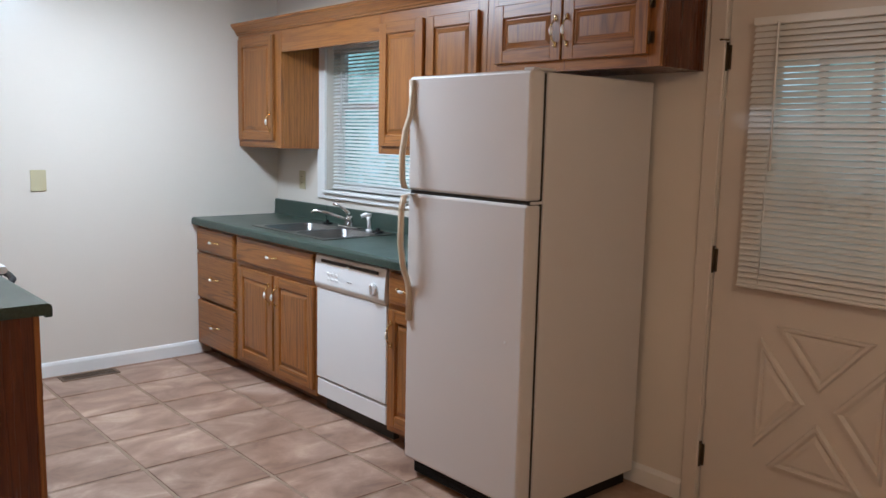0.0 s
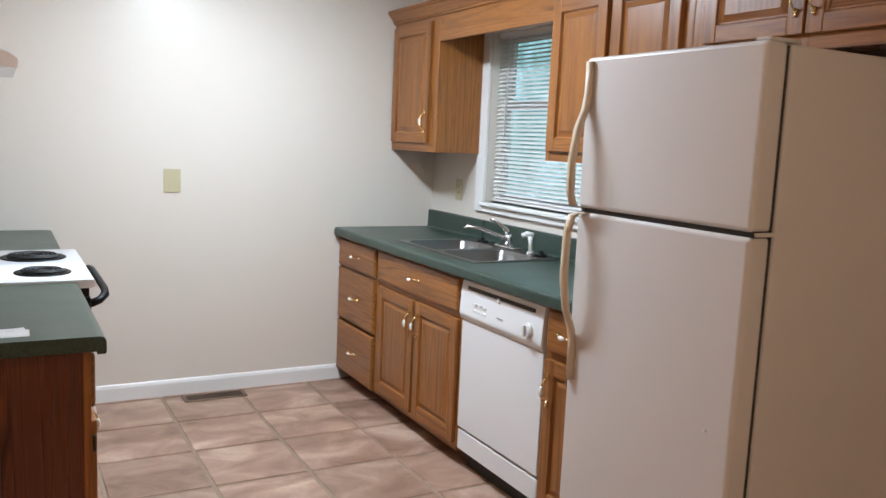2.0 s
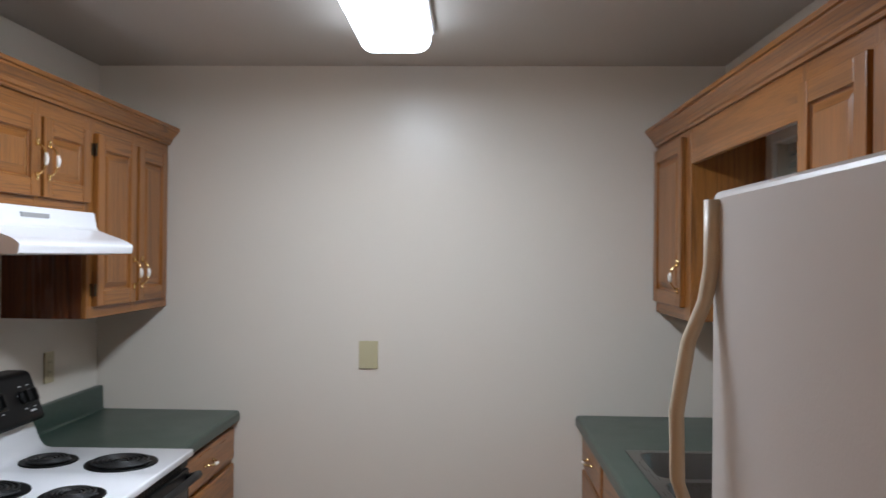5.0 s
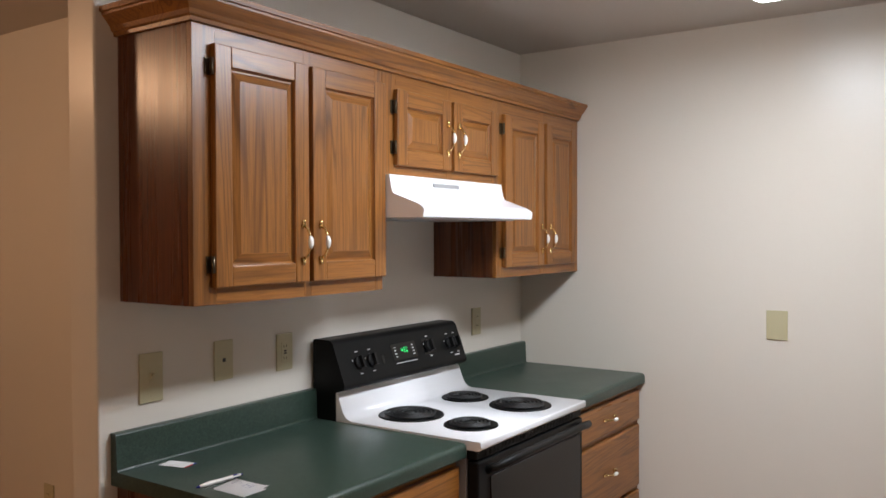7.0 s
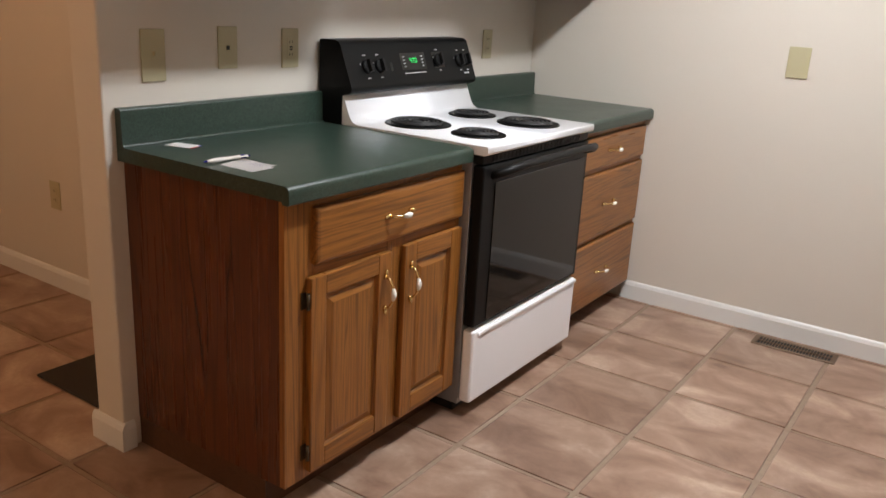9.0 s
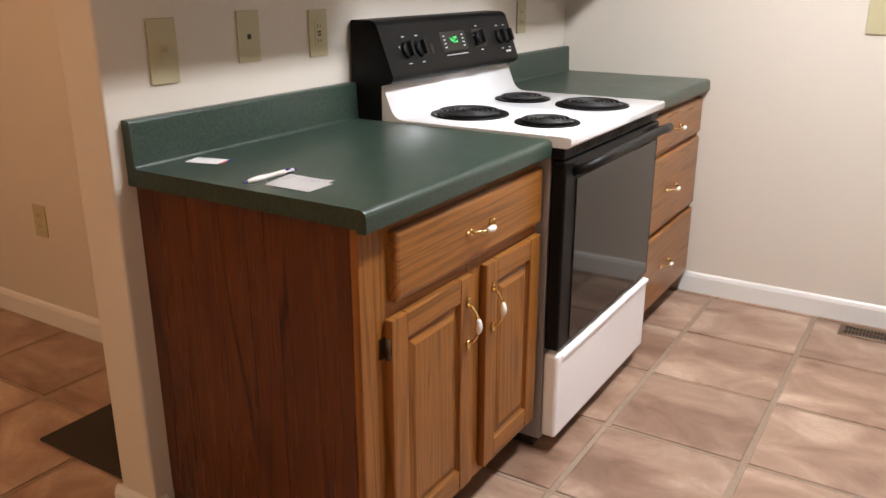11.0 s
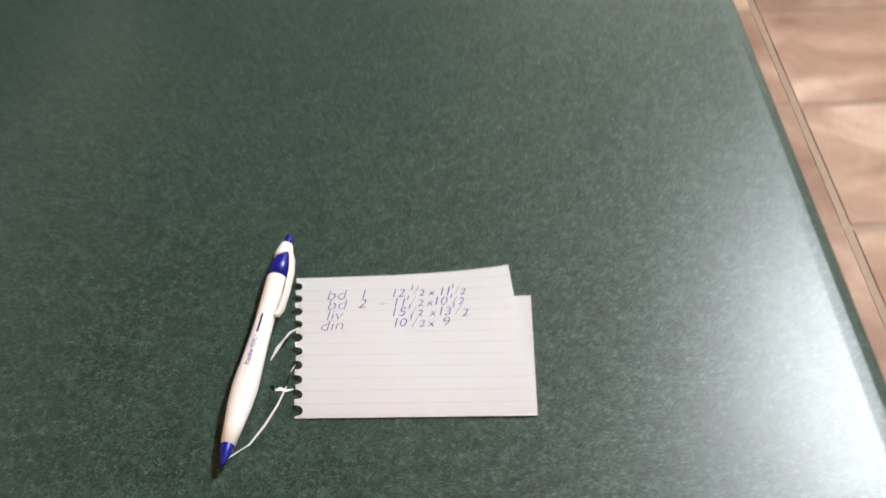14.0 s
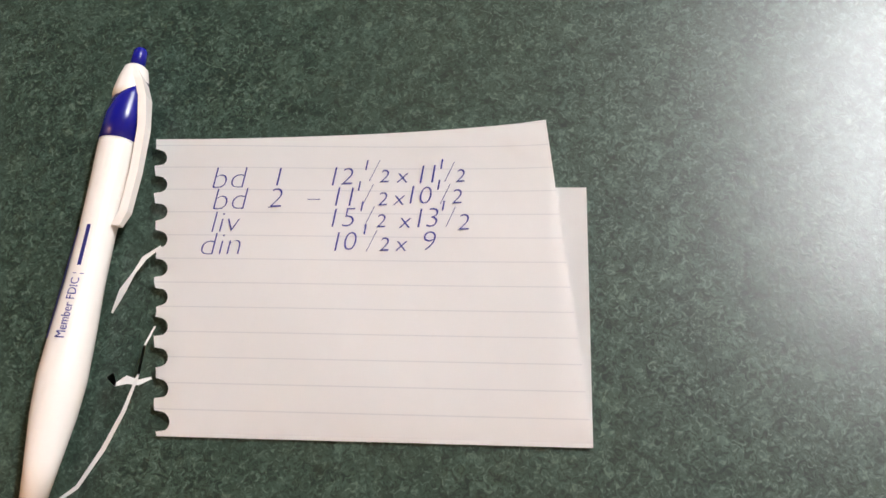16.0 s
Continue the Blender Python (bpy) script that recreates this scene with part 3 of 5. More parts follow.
def build_left_cabinets():
    F = 0.31
    # uppers over the counter, hood and far end
    c = thing("upper_cabinet", (0.15, -1.885, 1.375), "honey oak wall cabinet with two raised-panel doors", "cabinet", "stove wall upper cabinets")
    carcass(c, 0.001, F, (-2.27, -1.503), (1.375, 2.12), [(-2.27, -2.195), (-1.87, -1.84), (-1.54, -1.503)], [(1.375, 1.43), (2.03, 2.12)], oak_side)
    panel_door(c, F, 1, (-2.212, -1.867), (1.42, 2.052), -1.895, hinge_at=-2.218)
    panel_door(c, F, 1, (-1.85, -1.508), (1.42, 2.052), -1.822)
    c = thing("upper_cabinet", (0.15, -1.13, 1.757), "short honey oak wall cabinet with two doors above the range hood", "cabinet", "stove wall upper cabinets")
    carcass(c, 0.001, F, (-1.502, -0.768), (1.757, 2.12), [(-1.502, -1.43), (-1.125, -1.095), (-0.80, -0.768)], [(1.757, 1.80), (2.03, 2.12)], oak_side)
    panel_door(c, F, 1, (-1.442, -1.118), (1.79, 2.045), -1.145, hinge_at=-1.448)
    panel_door(c, F, 1, (-1.098, -0.780), (1.79, 2.045), -1.072)
    c = thing("upper_cabinet", (0.15, -0.38, 1.378), "honey oak wall cabinet with two raised-panel doors in the corner", "cabinet", "stove wall upper cabinets")
    carcass(c, 0.001, F, (-0.767, -0.001), (1.378, 2.12), [(-0.767, -0.71), (-0.385, -0.35), (-0.06, -0.001)], [(1.378, 1.43), (2.03, 2.12)], oak_side)
    panel_door(c, F, 1, (-0.722, -0.381), (1.42, 2.047), -0.407, hinge_at=-0.728)
    panel_door(c, F, 1, (-0.355, -0.05), (1.42, 2.047), -0.329)
    # bases
    B = 0.612
    c = thing("base_cabinet", (0.3, -1.9, 0), "oak base cabinet with one drawer, two doors, reddish end panel", "cabinet", "stove wall base cabinets")
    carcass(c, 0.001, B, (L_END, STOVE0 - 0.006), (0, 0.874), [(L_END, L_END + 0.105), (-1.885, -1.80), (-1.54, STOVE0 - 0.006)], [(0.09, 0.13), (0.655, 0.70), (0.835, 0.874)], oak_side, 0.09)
    drawer(c, B, 1, (-2.19, -1.528), (0.695, 0.842))
    panel_door(c, B, 1, (-2.21, -1.885), (0.112, 0.663), -1.913, False, hinge_at=-2.216)
    panel_door(c, B, 1, (-1.822, -1.530), (0.112, 0.663), -1.794, False)
    c = thing("base_cabinet", (0.3, -0.38, 0), "honey oak base cabinet with a stack of three drawers", "cabinet", "stove wall base cabinets")
    carcass(c, 0.001, B, (STOVE1 + 0.006, -0.001), (0, 0.874), [(STOVE1 + 0.006, -0.70), (-0.05, -0.001)], [(0.09, 0.10), (0.376, 0.405), (0.672, 0.70), (0.835, 0.874)], oak_side, 0.09)
    for a, b in ((0.705, 0.842), (0.402, 0.682), (0.092, 0.380)):
        drawer(c, B, 1, (STOVE1 + 0.03, -0.02), (a, b))


def build_sink_cabinets():
    F, B = 2.492, 2.19
    c = thing("upper_cabinet", (W - 0.15, -0.28, 1.378), "honey oak wall cabinet with one door beside the window", "cabinet", "sink wall upper cabinets")
    carcass(c, W - 0.001, F, (-0.56, -0.001), (1.378, 2.12), [(-0.56, -0.475), (-0.04, -0.001)], [(1.378, 1.43), (2.06, 2.12)], oak_z)
    panel_door(c, F, -1, (-0.485, -0.025), (1.425, 2.075), -0.455)
    c = thing("upper_cabinet", (W - 0.15, -1.98, 1.378), "honey oak wall cabinet with two raised-panel doors", "cabinet", "sink wall upper cabinets")
    carcass(c, W - 0.001, F, (-2.384, -1.575), (1.378, 2.12), [(-2.384, -2.32), (-1.98, -1.94), (-1.61, -1.575)], [(1.378, 1.43), (2.03, 2.12)], oak_z)
    panel_door(c, F, -1, (-1.947, -1.597), (1.42, 2.045), -1.92)
    panel_door(c, F, -1, (-2.338, -1.976), (1.42, 2.045), -2.003)
    c = thing("upper_cabinet", (W - 0.15, -2.85, 1.752), "short honey oak wall cabinet with two doors above the refrigerator", "cabinet", "sink wall upper cabinets")
    carcass(c, W - 0.001, F, (-3.30, -2.386), (1.752, 2.12), [(-3.30, -3.245), (-2.85, -2.82), (-2.45, -2.386)], [(1.752, 1.80), (2.03, 2.12)], oak_side)
    panel_door(c, F, -1, (-2.832, -2.444), (1.797, 2.045), -2.806)
    panel_door(c, F, -1, (-3.252, -2.842), (1.797, 2.045), -2.868, hinge_at=-3.258)
    bm = bmesh.new()
    box(bm, (F, F + 0.02), (-1.574, -0.561), (1.965, 2.12), 0, 0.002)
    box(bm, (F + 0.02, W - 0.12), (-1.574, -0.561), (2.10, 2.12), 0)
    tagged(part("valance", bm, [oak_y]), "plain oak valance board bridging the window", "valance")
    c = thing("base_cabinet", (W - 0.3, -0.28, 0), "honey oak base cabinet with a stack of three drawers", "cabinet", "sink wall base cabinets")
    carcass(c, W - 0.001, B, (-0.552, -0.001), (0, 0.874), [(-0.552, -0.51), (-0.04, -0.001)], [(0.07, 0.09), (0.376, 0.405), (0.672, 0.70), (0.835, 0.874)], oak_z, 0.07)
    for a, b in ((0.70, 0.848), (0.390, 0.682), (0.075, 0.368)):
        drawer(c, B, -1, (-0.53, -0.012), (a, b))
    c = thing("sink_cabinet", (W - 0.3, -1.0, 0), "honey oak sink cabinet with a false drawer and two doors", "cabinet", "sink wall base cabinets")
    carcass(c, W - 0.001, B, (-1.452, -0.553), (0, 0.74), [(-1.452, -1.42), (-1.03, -1.0), (-0.60, -0.553)], [(0.07, 0.12), (0.66, 0.70)], oak_z, 0.07)
    bm = bmesh.new()
    box(bm, (B, B + 0.019), (-1.452, -0.553), (0.74, 0.874), 0)
    part("apron", bm, [oak_y], c)
    drawer(c, B, -1, (-1.437, -0.575), (0.70, 0.848))
    panel_door(c, B, -1, (-1.005, -0.588), (0.105, 0.668), -0.975, False)
    panel_door(c, B, -1, (-1.437, -1.025), (0.105, 0.668), -1.055, False)
    c = thing("base_cabinet", (W - 0.3, -2.2, 0), "narrow honey oak base cabinet with a drawer and a door", "cabinet", "sink wall base cabinets")
    carcass(c, W - 0.001, B, (-2.368, -2.078), (0, 0.874), [(-2.368, -2.34), (-2.115, -2.078)], [(0.07, 0.12), (0.66, 0.70), (0.835, 0.874)], oak_z, 0.07)
    drawer(c, B, -1, (-2.36, -2.10), (0.70, 0.848))
    panel_door(c, B, -1, (-2.36, -2.10), (0.105, 0.668), -2.128, False)


def crown(name, path, label):
    """Crown moulding swept along a path of the plan, outward to its right."""
    pr = [(0.0, 2.098), (0.010, 2.098), (0.012, 2.108), (0.018, 2.112), (0.022, 2.124), (0.034, 2.138), (0.046, 2.150), (0.046, 2.156), (0.053, 2.158), (0.053, 2.172), (0.0, 2.172)]
    bm = bmesh.new()
    pts = [Vector(p) for p in path]
    rings = []
    for i, p in enumerate(pts):
        ds = [(b - a).normalized() for a, b in zip(pts, pts[1:])][max(0, i - 1):i + 1]
        ns = [Vector((d.y, -d.x)) for d in ds]
        n = ns[0] if len(ns) == 1 else (ns[0] + ns[1]) / (1 + ns[0].dot(ns[1]))
        rings.append([bm.verts.new((p.x + n.x * (o + 0.0006), p.y + n.y * (o + 0.0006), z)) for o, z in pr])
    k = len(pr)
    for a, b in zip(rings, rings[1:]):
        for i in range(k):
            bm.faces.new((a[i], a[(i + 1) % k], b[(i + 1) % k], b[i]))
    bm.faces.new(rings[0])
    bm.faces.new(rings[-1][::-1])
    tagged(part(name, bm, [oak_y]), label, "moulding")


def counter_profile(wall, sign, deep=0.642):
    pts = [(0.001, 0.875), (deep - 0.024, 0.875), (deep - 0.022, 0.868), (deep, 0.868), (deep, 0.914), (0.034, 0.914), (0.029, 0.919), (0.025, 1.018), (0.001, 1.018)]
    pts = [(wall + sign * a, z) for a, z in pts]
    return fillet(pts, [0, 0, 0, 0.006, 0.018, 0, 0.004, 0.008, 0], 5)


def build_counters():
    for y0, y1 in ((-2.304, STOVE0 - 0.003), (STOVE1 + 0.003, -0.001)):
        bm = bmesh.new()
        prism(bm, counter_profile(0, 1, 0.648), "y", y0, y1)
        tagged(part("countertop", bm, [laminate_m]), "dark green speckled laminate countertop with backsplash", "countertop", "green countertops")
    bm = bmesh.new()
    full = counter_profile(W, -1)
    prism(bm, full, "y", -0.655, -0.001)
    prism(bm, full, "y", -2.372, -1.425)
    front = fillet([(2.25, 0.875), (W - 0.618, 0.875), (W - 0.620, 0.868), (W - 0.642, 0.868), (W - 0.642, 0.914), (2.25, 0.914)], [0, 0, 0, 0.006, 0.018, 0], 5)
    prism(bm, front, "y", -1.425, -0.655)
    back = fillet([(W - 0.001, 0.875), (2.715, 0.875), (2.715, 0.914), (W - 0.027, 0.914), (W - 0.022, 0.919), (W - 0.020, 1.018), (W - 0.001, 1.018)], [0, 0, 0, 0, 0.004, 0.008, 0], 5)
    prism(bm, back, "y", -1.425, -0.655)
    tagged(part("countertop", bm, [laminate_m]), "dark green speckled laminate countertop holding a steel sink", "countertop", "green countertops")


def build_sink():
    s = thing("kitchen_sink", (2.48, -1.04, 0.91), "stainless steel double-bowl sink set in the green countertop", "sink")
    bm = bmesh.new()
    x0, x1, y0, y1, zt = 2.24, 2.725, -1.435, -0.645, 0.9185
    holes = [(2.275, 2.63, -1.02 + 0.0, -0.68), (2.275, 2.63, -1.40, -1.06)]
    xs = [x0, 2.275, 2.63, x1]
    ys = [y0, -1.40, -1.06, -1.02, -0.68, y1]
    for i in range(3):
        for j in range(5):
            if i == 1 and j in (1, 3):
                continue
            f = bm.faces.new([bm.verts.new(p) for p in ((xs[i], ys[j], zt), (xs[i + 1], ys[j], zt), (xs[i + 1], ys[j + 1], zt), (xs[i], ys[j + 1], zt))])
    for a, b in (((x0, y0), (x1, y0)), ((x1, y0), (x1, y1)), ((x1, y1), (x0, y1)), ((x0, y1), (x0, y0))):
        bm.faces.new([bm.verts.new(p) for p in ((*a, zt), (*b, zt), (*b, 0.914), (*a, 0.914))])
    for hx0, hx1, hy0, hy1 in holes:
        loops = []
        for inset, z, r in ((0.0, zt, 0.05), (0.004, zt - 0.006, 0.05), (0.012, 0.79, 0.055), (0.03, 0.765, 0.06), (0.12, 0.757, 0.03)):
            ring = []
            a, b, c, d = hx0 + inset, hx1 - inset, hy0 + inset, hy1 - inset
            for cx, cy, t0 in ((b - r, d - r, 0), (a + r, d - r, 90), (a + r, c + r, 180), (b - r, c + r, 270)):
                for k in range(6):
                    t = radians(t0 + 18 * k)
                    ring.append(bm.verts.new((cx + r * math.cos(t), cy + r * math.sin(t), z)))
            loops.append(ring)
        n = len(loops[0])
        # corner fill between square rim and rounded bowl mouth
        for q, (cx, cy) in enumerate(((hx1, hy1), (hx0, hy1), (hx0, hy0), (hx1, hy0))):
            cv = bm.verts.new((cx, cy, zt))
            for k in range(5):
                bm.faces.new((cv, loops[0][q * 6 + k], loops[0][q * 6 + k + 1]))
        for p, q in zip(loops, loops[1:]):
            for i in range(n):
                f = bm.faces.new((p[i], p[(i + 1) % n], q[(i + 1) % n], q[i]))
                f.smooth = True
        bm.faces.new(loops[-1])
    part("basin", bm, [steel_m], s)
    for cy in (-0.85, -1.23):
        bm = bmesh.new()
        tube(bm, [(2.4525, cy, 0.7575), (2.4525, cy, 0.763)], [0.042, 0.036], 20)
        part("drain", bm, [chrome], s)
    f = thing("faucet", (2.675, -1.04, 0.918), "chrome single-lever swivel faucet behind the sink", "faucet")
    bm = bmesh.new()
    box(bm, (2.650, 2.702), (-1.13, -0.95), (0.9185, 0.930), 0, 0.005, 2)
    tube(bm, [(2.676, -1.04, 0.93), (2.676, -1.04, 0.975), (2.676, -1.04, 0.99)], [0.024, 0.021, 0.017], 14)
    part("base", bm, [chrome], f)
    bm = bmesh.new()
    tube(bm, [(2.67, -1.04, 0.965), (2.62, -1.01, 0.985), (2.55, -0.965, 1.012), (2.50, -0.93, 1.02), (2.488, -0.922, 1.005)], [0.011, 0.010, 0.009, 0.009, 0.010], 12)
    part("spout", bm, [chrome], f)
    bm = bmesh.new()
    tube(bm, [(2.676, -1.04, 0.99), (2.67, -1.03, 1.01), (2.63, -1.0, 1.05), (2.60, -0.98, 1.062)], [0.016, 0.012, 0.007, 0.008], 10)
    part("lever", bm, [chrome], f)
    bm = bmesh.new()
    tube(bm, [(2.675, -1.245, 0.9185), (2.675, -1.245, 0.93)], [0.02, 0.016], 14)
    tube(bm, [(2.675, -1.245, 0.93), (2.672, -1.245, 0.975), (2.668, -1.243, 1.005)], [0.011, 0.010, 0.013], 12)
    tube(bm, [(2.685, -1.25, 1.01), (2.655, -1.235, 1.015), (2.632, -1.224, 1.005)], [0.012, 0.014, 0.011], 12)
    tagged(part("side_sprayer", bm, [white_plastic]), "white plastic sink sprayer in its holder", "sprayer")
    for yy in (-0.80, -1.33):
        bm = bmesh.new()
        tube(bm, [(2.675, yy, 0.9185), (2.675, yy, 0.926), (2.675, yy, 0.928), (2.675, yy, 0.945)], [0.034, 0.03, 0.012, 0.01], 18)
        tagged(part("sink_stopper", bm, [black_plastic]), "black rubber sink strainer stopper on the sink ledge", "stopper", "sink stoppers")


def build_dishwasher():
    y0, y1 = -2.073, -1.457
    x = 2.185
    d = thing("dishwasher", (2.45, -1.765, 0), "white built-in dishwasher with a dial and black trim line", "dishwasher")
    bm = bmesh.new()
    box(bm, (x + 0.022, W - 0.05), (y0, y1), (0.10, 0.866), 0)
    box(bm, (x + 0.06, W - 0.05), (y0 + 0.01, y1 - 0.01), (0, 0.10), 0)
    part("body", bm, [dark_slot], d)
    bm = bmesh.new()
    box(bm, (x, x + 0.03), (y0 + 0.002, y1 - 0.002), (0.192, 0.676), 0, 0.004, 2)
    part("door_panel", bm, [white_plastic], d)
    bm = bmesh.new()
    prism(bm, fillet([(x + 0.03, 0.680), (x - 0.004, 0.680), (x - 0.016, 0.705), (x - 0.010, 0.80), (x - 0.002, 0.852), (x + 0.03, 0.858)], [0, 0.004, 0.01, 0, 0.008, 0], 4), "y", y0 + 0.002, y1 - 0.002)
    part("control_panel", bm, [white_plastic], d)
    bm = bmesh.new()
    box(bm, (x - 0.0115, x), (y0 + 0.06, y1 - 0.06), (0.818, 0.832), 0)
    box(bm, (x - 0.014, x), (-1.77, -1.755), (0.806, 0.824), 1)
    part("latch_slot", bm, [dark_slot, white_plastic], d, "black handle recess with a white latch")
    bm = bmesh.new()
    tube(bm, [(x - 0.014, -1.985, 0.745), (x - 0.032, -1.985, 0.745)], [0.030, 0.026], 20)
    box(bm, (x - 0.042, x - 0.03), (-1.990, -1.980), (0.722, 0.768), 0, 0.003)
    part("dial", bm, [white_plastic], d)
    bm = bmesh.new()
    for k in range(3):
        for j in range(2):
            box(bm, (x - 0.0165, x - 0.012), (-1.60 - 0.036 * k, -1.575 - 0.036 * k), (0.730 + 0.028 * j, 0.742 + 0.028 * j), 0, 0.001)
    box(bm, (x - 0.0165, x - 0.012), (-1.80, -1.76), (0.742, 0.747), 1)
    part("button", bm, [white_plastic, print_grey], d)
    bm = bmesh.new()
    box(bm, (x + 0.004, x + 0.03), (y0 + 0.002, y1 - 0.002), (0.088, 0.180), 0, 0.003)
    part("kick_panel", bm, [white_plastic], d)


def build_fridge():
    y0, y1, top = -3.098, -2.412, 1.714
    xd, xb = 2.030, 2.103
    f = thing("refrigerator", (2.45, -2.72, 0), "off-white textured top-freezer refrigerator with cream handles", "refrigerator")
    bm = bmesh.new()
    box(bm, (xb + 0.012, W - 0.03), (y0, y1), (0.06, top), 0, 0.006, 2)
    box(bm, (xb + 0.02, W - 0.05), (y0 + 0.03, y1 - 0.03), (0.0, 0.06), 1)
    part("body", bm, [fridge_white, black_plastic], f)
    for name, a, b in (("door", 0.085, 1.240), ("freezer_door", 1.254, top + 0.004)):
        bm = bmesh.new()
        box(bm, (xd, xb), (y0, y1), (a, b), 0, 0.012, 3)
        part(name, bm, [fridge_white], f)
    bm = bmesh.new()
    box(bm, (xb, xb + 0.014), (y0 + 0.008, y1 - 0.008), (0.09, top - 0.004), 0)
    box(bm, (xd + 0.012, xb), (y0 + 0.006, y1 - 0.006), (1.237, 1.257), 0)
    part("gasket", bm, [dark_slot], f, "dark door gasket")
    bm = bmesh.new()
    box(bm, (xb - 0.03, xb), (y0 + 0.02, y1 - 0.02), (0.012, 0.078), 0, 0.004)
    for k in range(4):
        box(bm, (xb - 0.034, xb - 0.029), (y0 + 0.04, y1 - 0.04), (0.02 + 0.014 * k, 0.026 + 0.014 * k), 0)
    part("grille", bm, [black_plastic], f)
    # bowed handles at the far edge of both doors
    for pts in ([(1.256, 0.0), (1.262, 0.036), (1.30, 0.050), (1.40, 0.052), (1.50, 0.036), (1.56, 0.012), (1.61, 0.004), (1.704, 0.004)],
                [(1.238, 0.0), (1.232, 0.038), (1.18, 0.052), (1.03, 0.054), (0.93, 0.038), (0.865, 0.012), (0.82, 0.004), (0.70, 0.004)]):
        bm = bmesh.new()
        rows = []
        for z, o in pts:
            x1 = xd - o
            rows.append([bm.verts.new(p) for p in ((x1 + 0.004, y1 - 0.012, z), (x1 - 0.008, y1 - 0.013, z), (x1 - 0.013, y1 - 0.019, z), (x1 - 0.013, y1 - 0.032, z), (x1 - 0.008, y1 - 0.039, z), (x1 + 0.004, y1 - 0.040, z))])
        for a, b in zip(rows, rows[1:]):
            for i in range(6):
                fc = bm.faces.new((a[i], a[(i + 1) % 6], b[(i + 1) % 6], b[i]))
                fc.smooth = True
        bm.faces.new(rows[0])
        bm.faces.new(rows[-1])
        part("handle", bm, [cream_plastic], f, "cream plastic bowed handle")
    bm = bmesh.new()
    tube(bm, [(xd - 0.0005, -3.01, 0.72), (xd - 0.004, -3.01, 0.72)], [0.005, 0.004], 10)
    part("plug", bm, [white_plastic], f)
    bm = bmesh.new()
    box(bm, (xd + 0.02, xb + 0.06), (y0 + 0.01, y0 + 0.06), (top + 0.004, top + 0.014), 0, 0.003)
    box(bm, (xd + 0.02, xb + 0.02), (y0 - 0.0, y0 + 0.05), (1.242, 1.252), 0)
    part("hinge_cover", bm, [fridge_white], f)


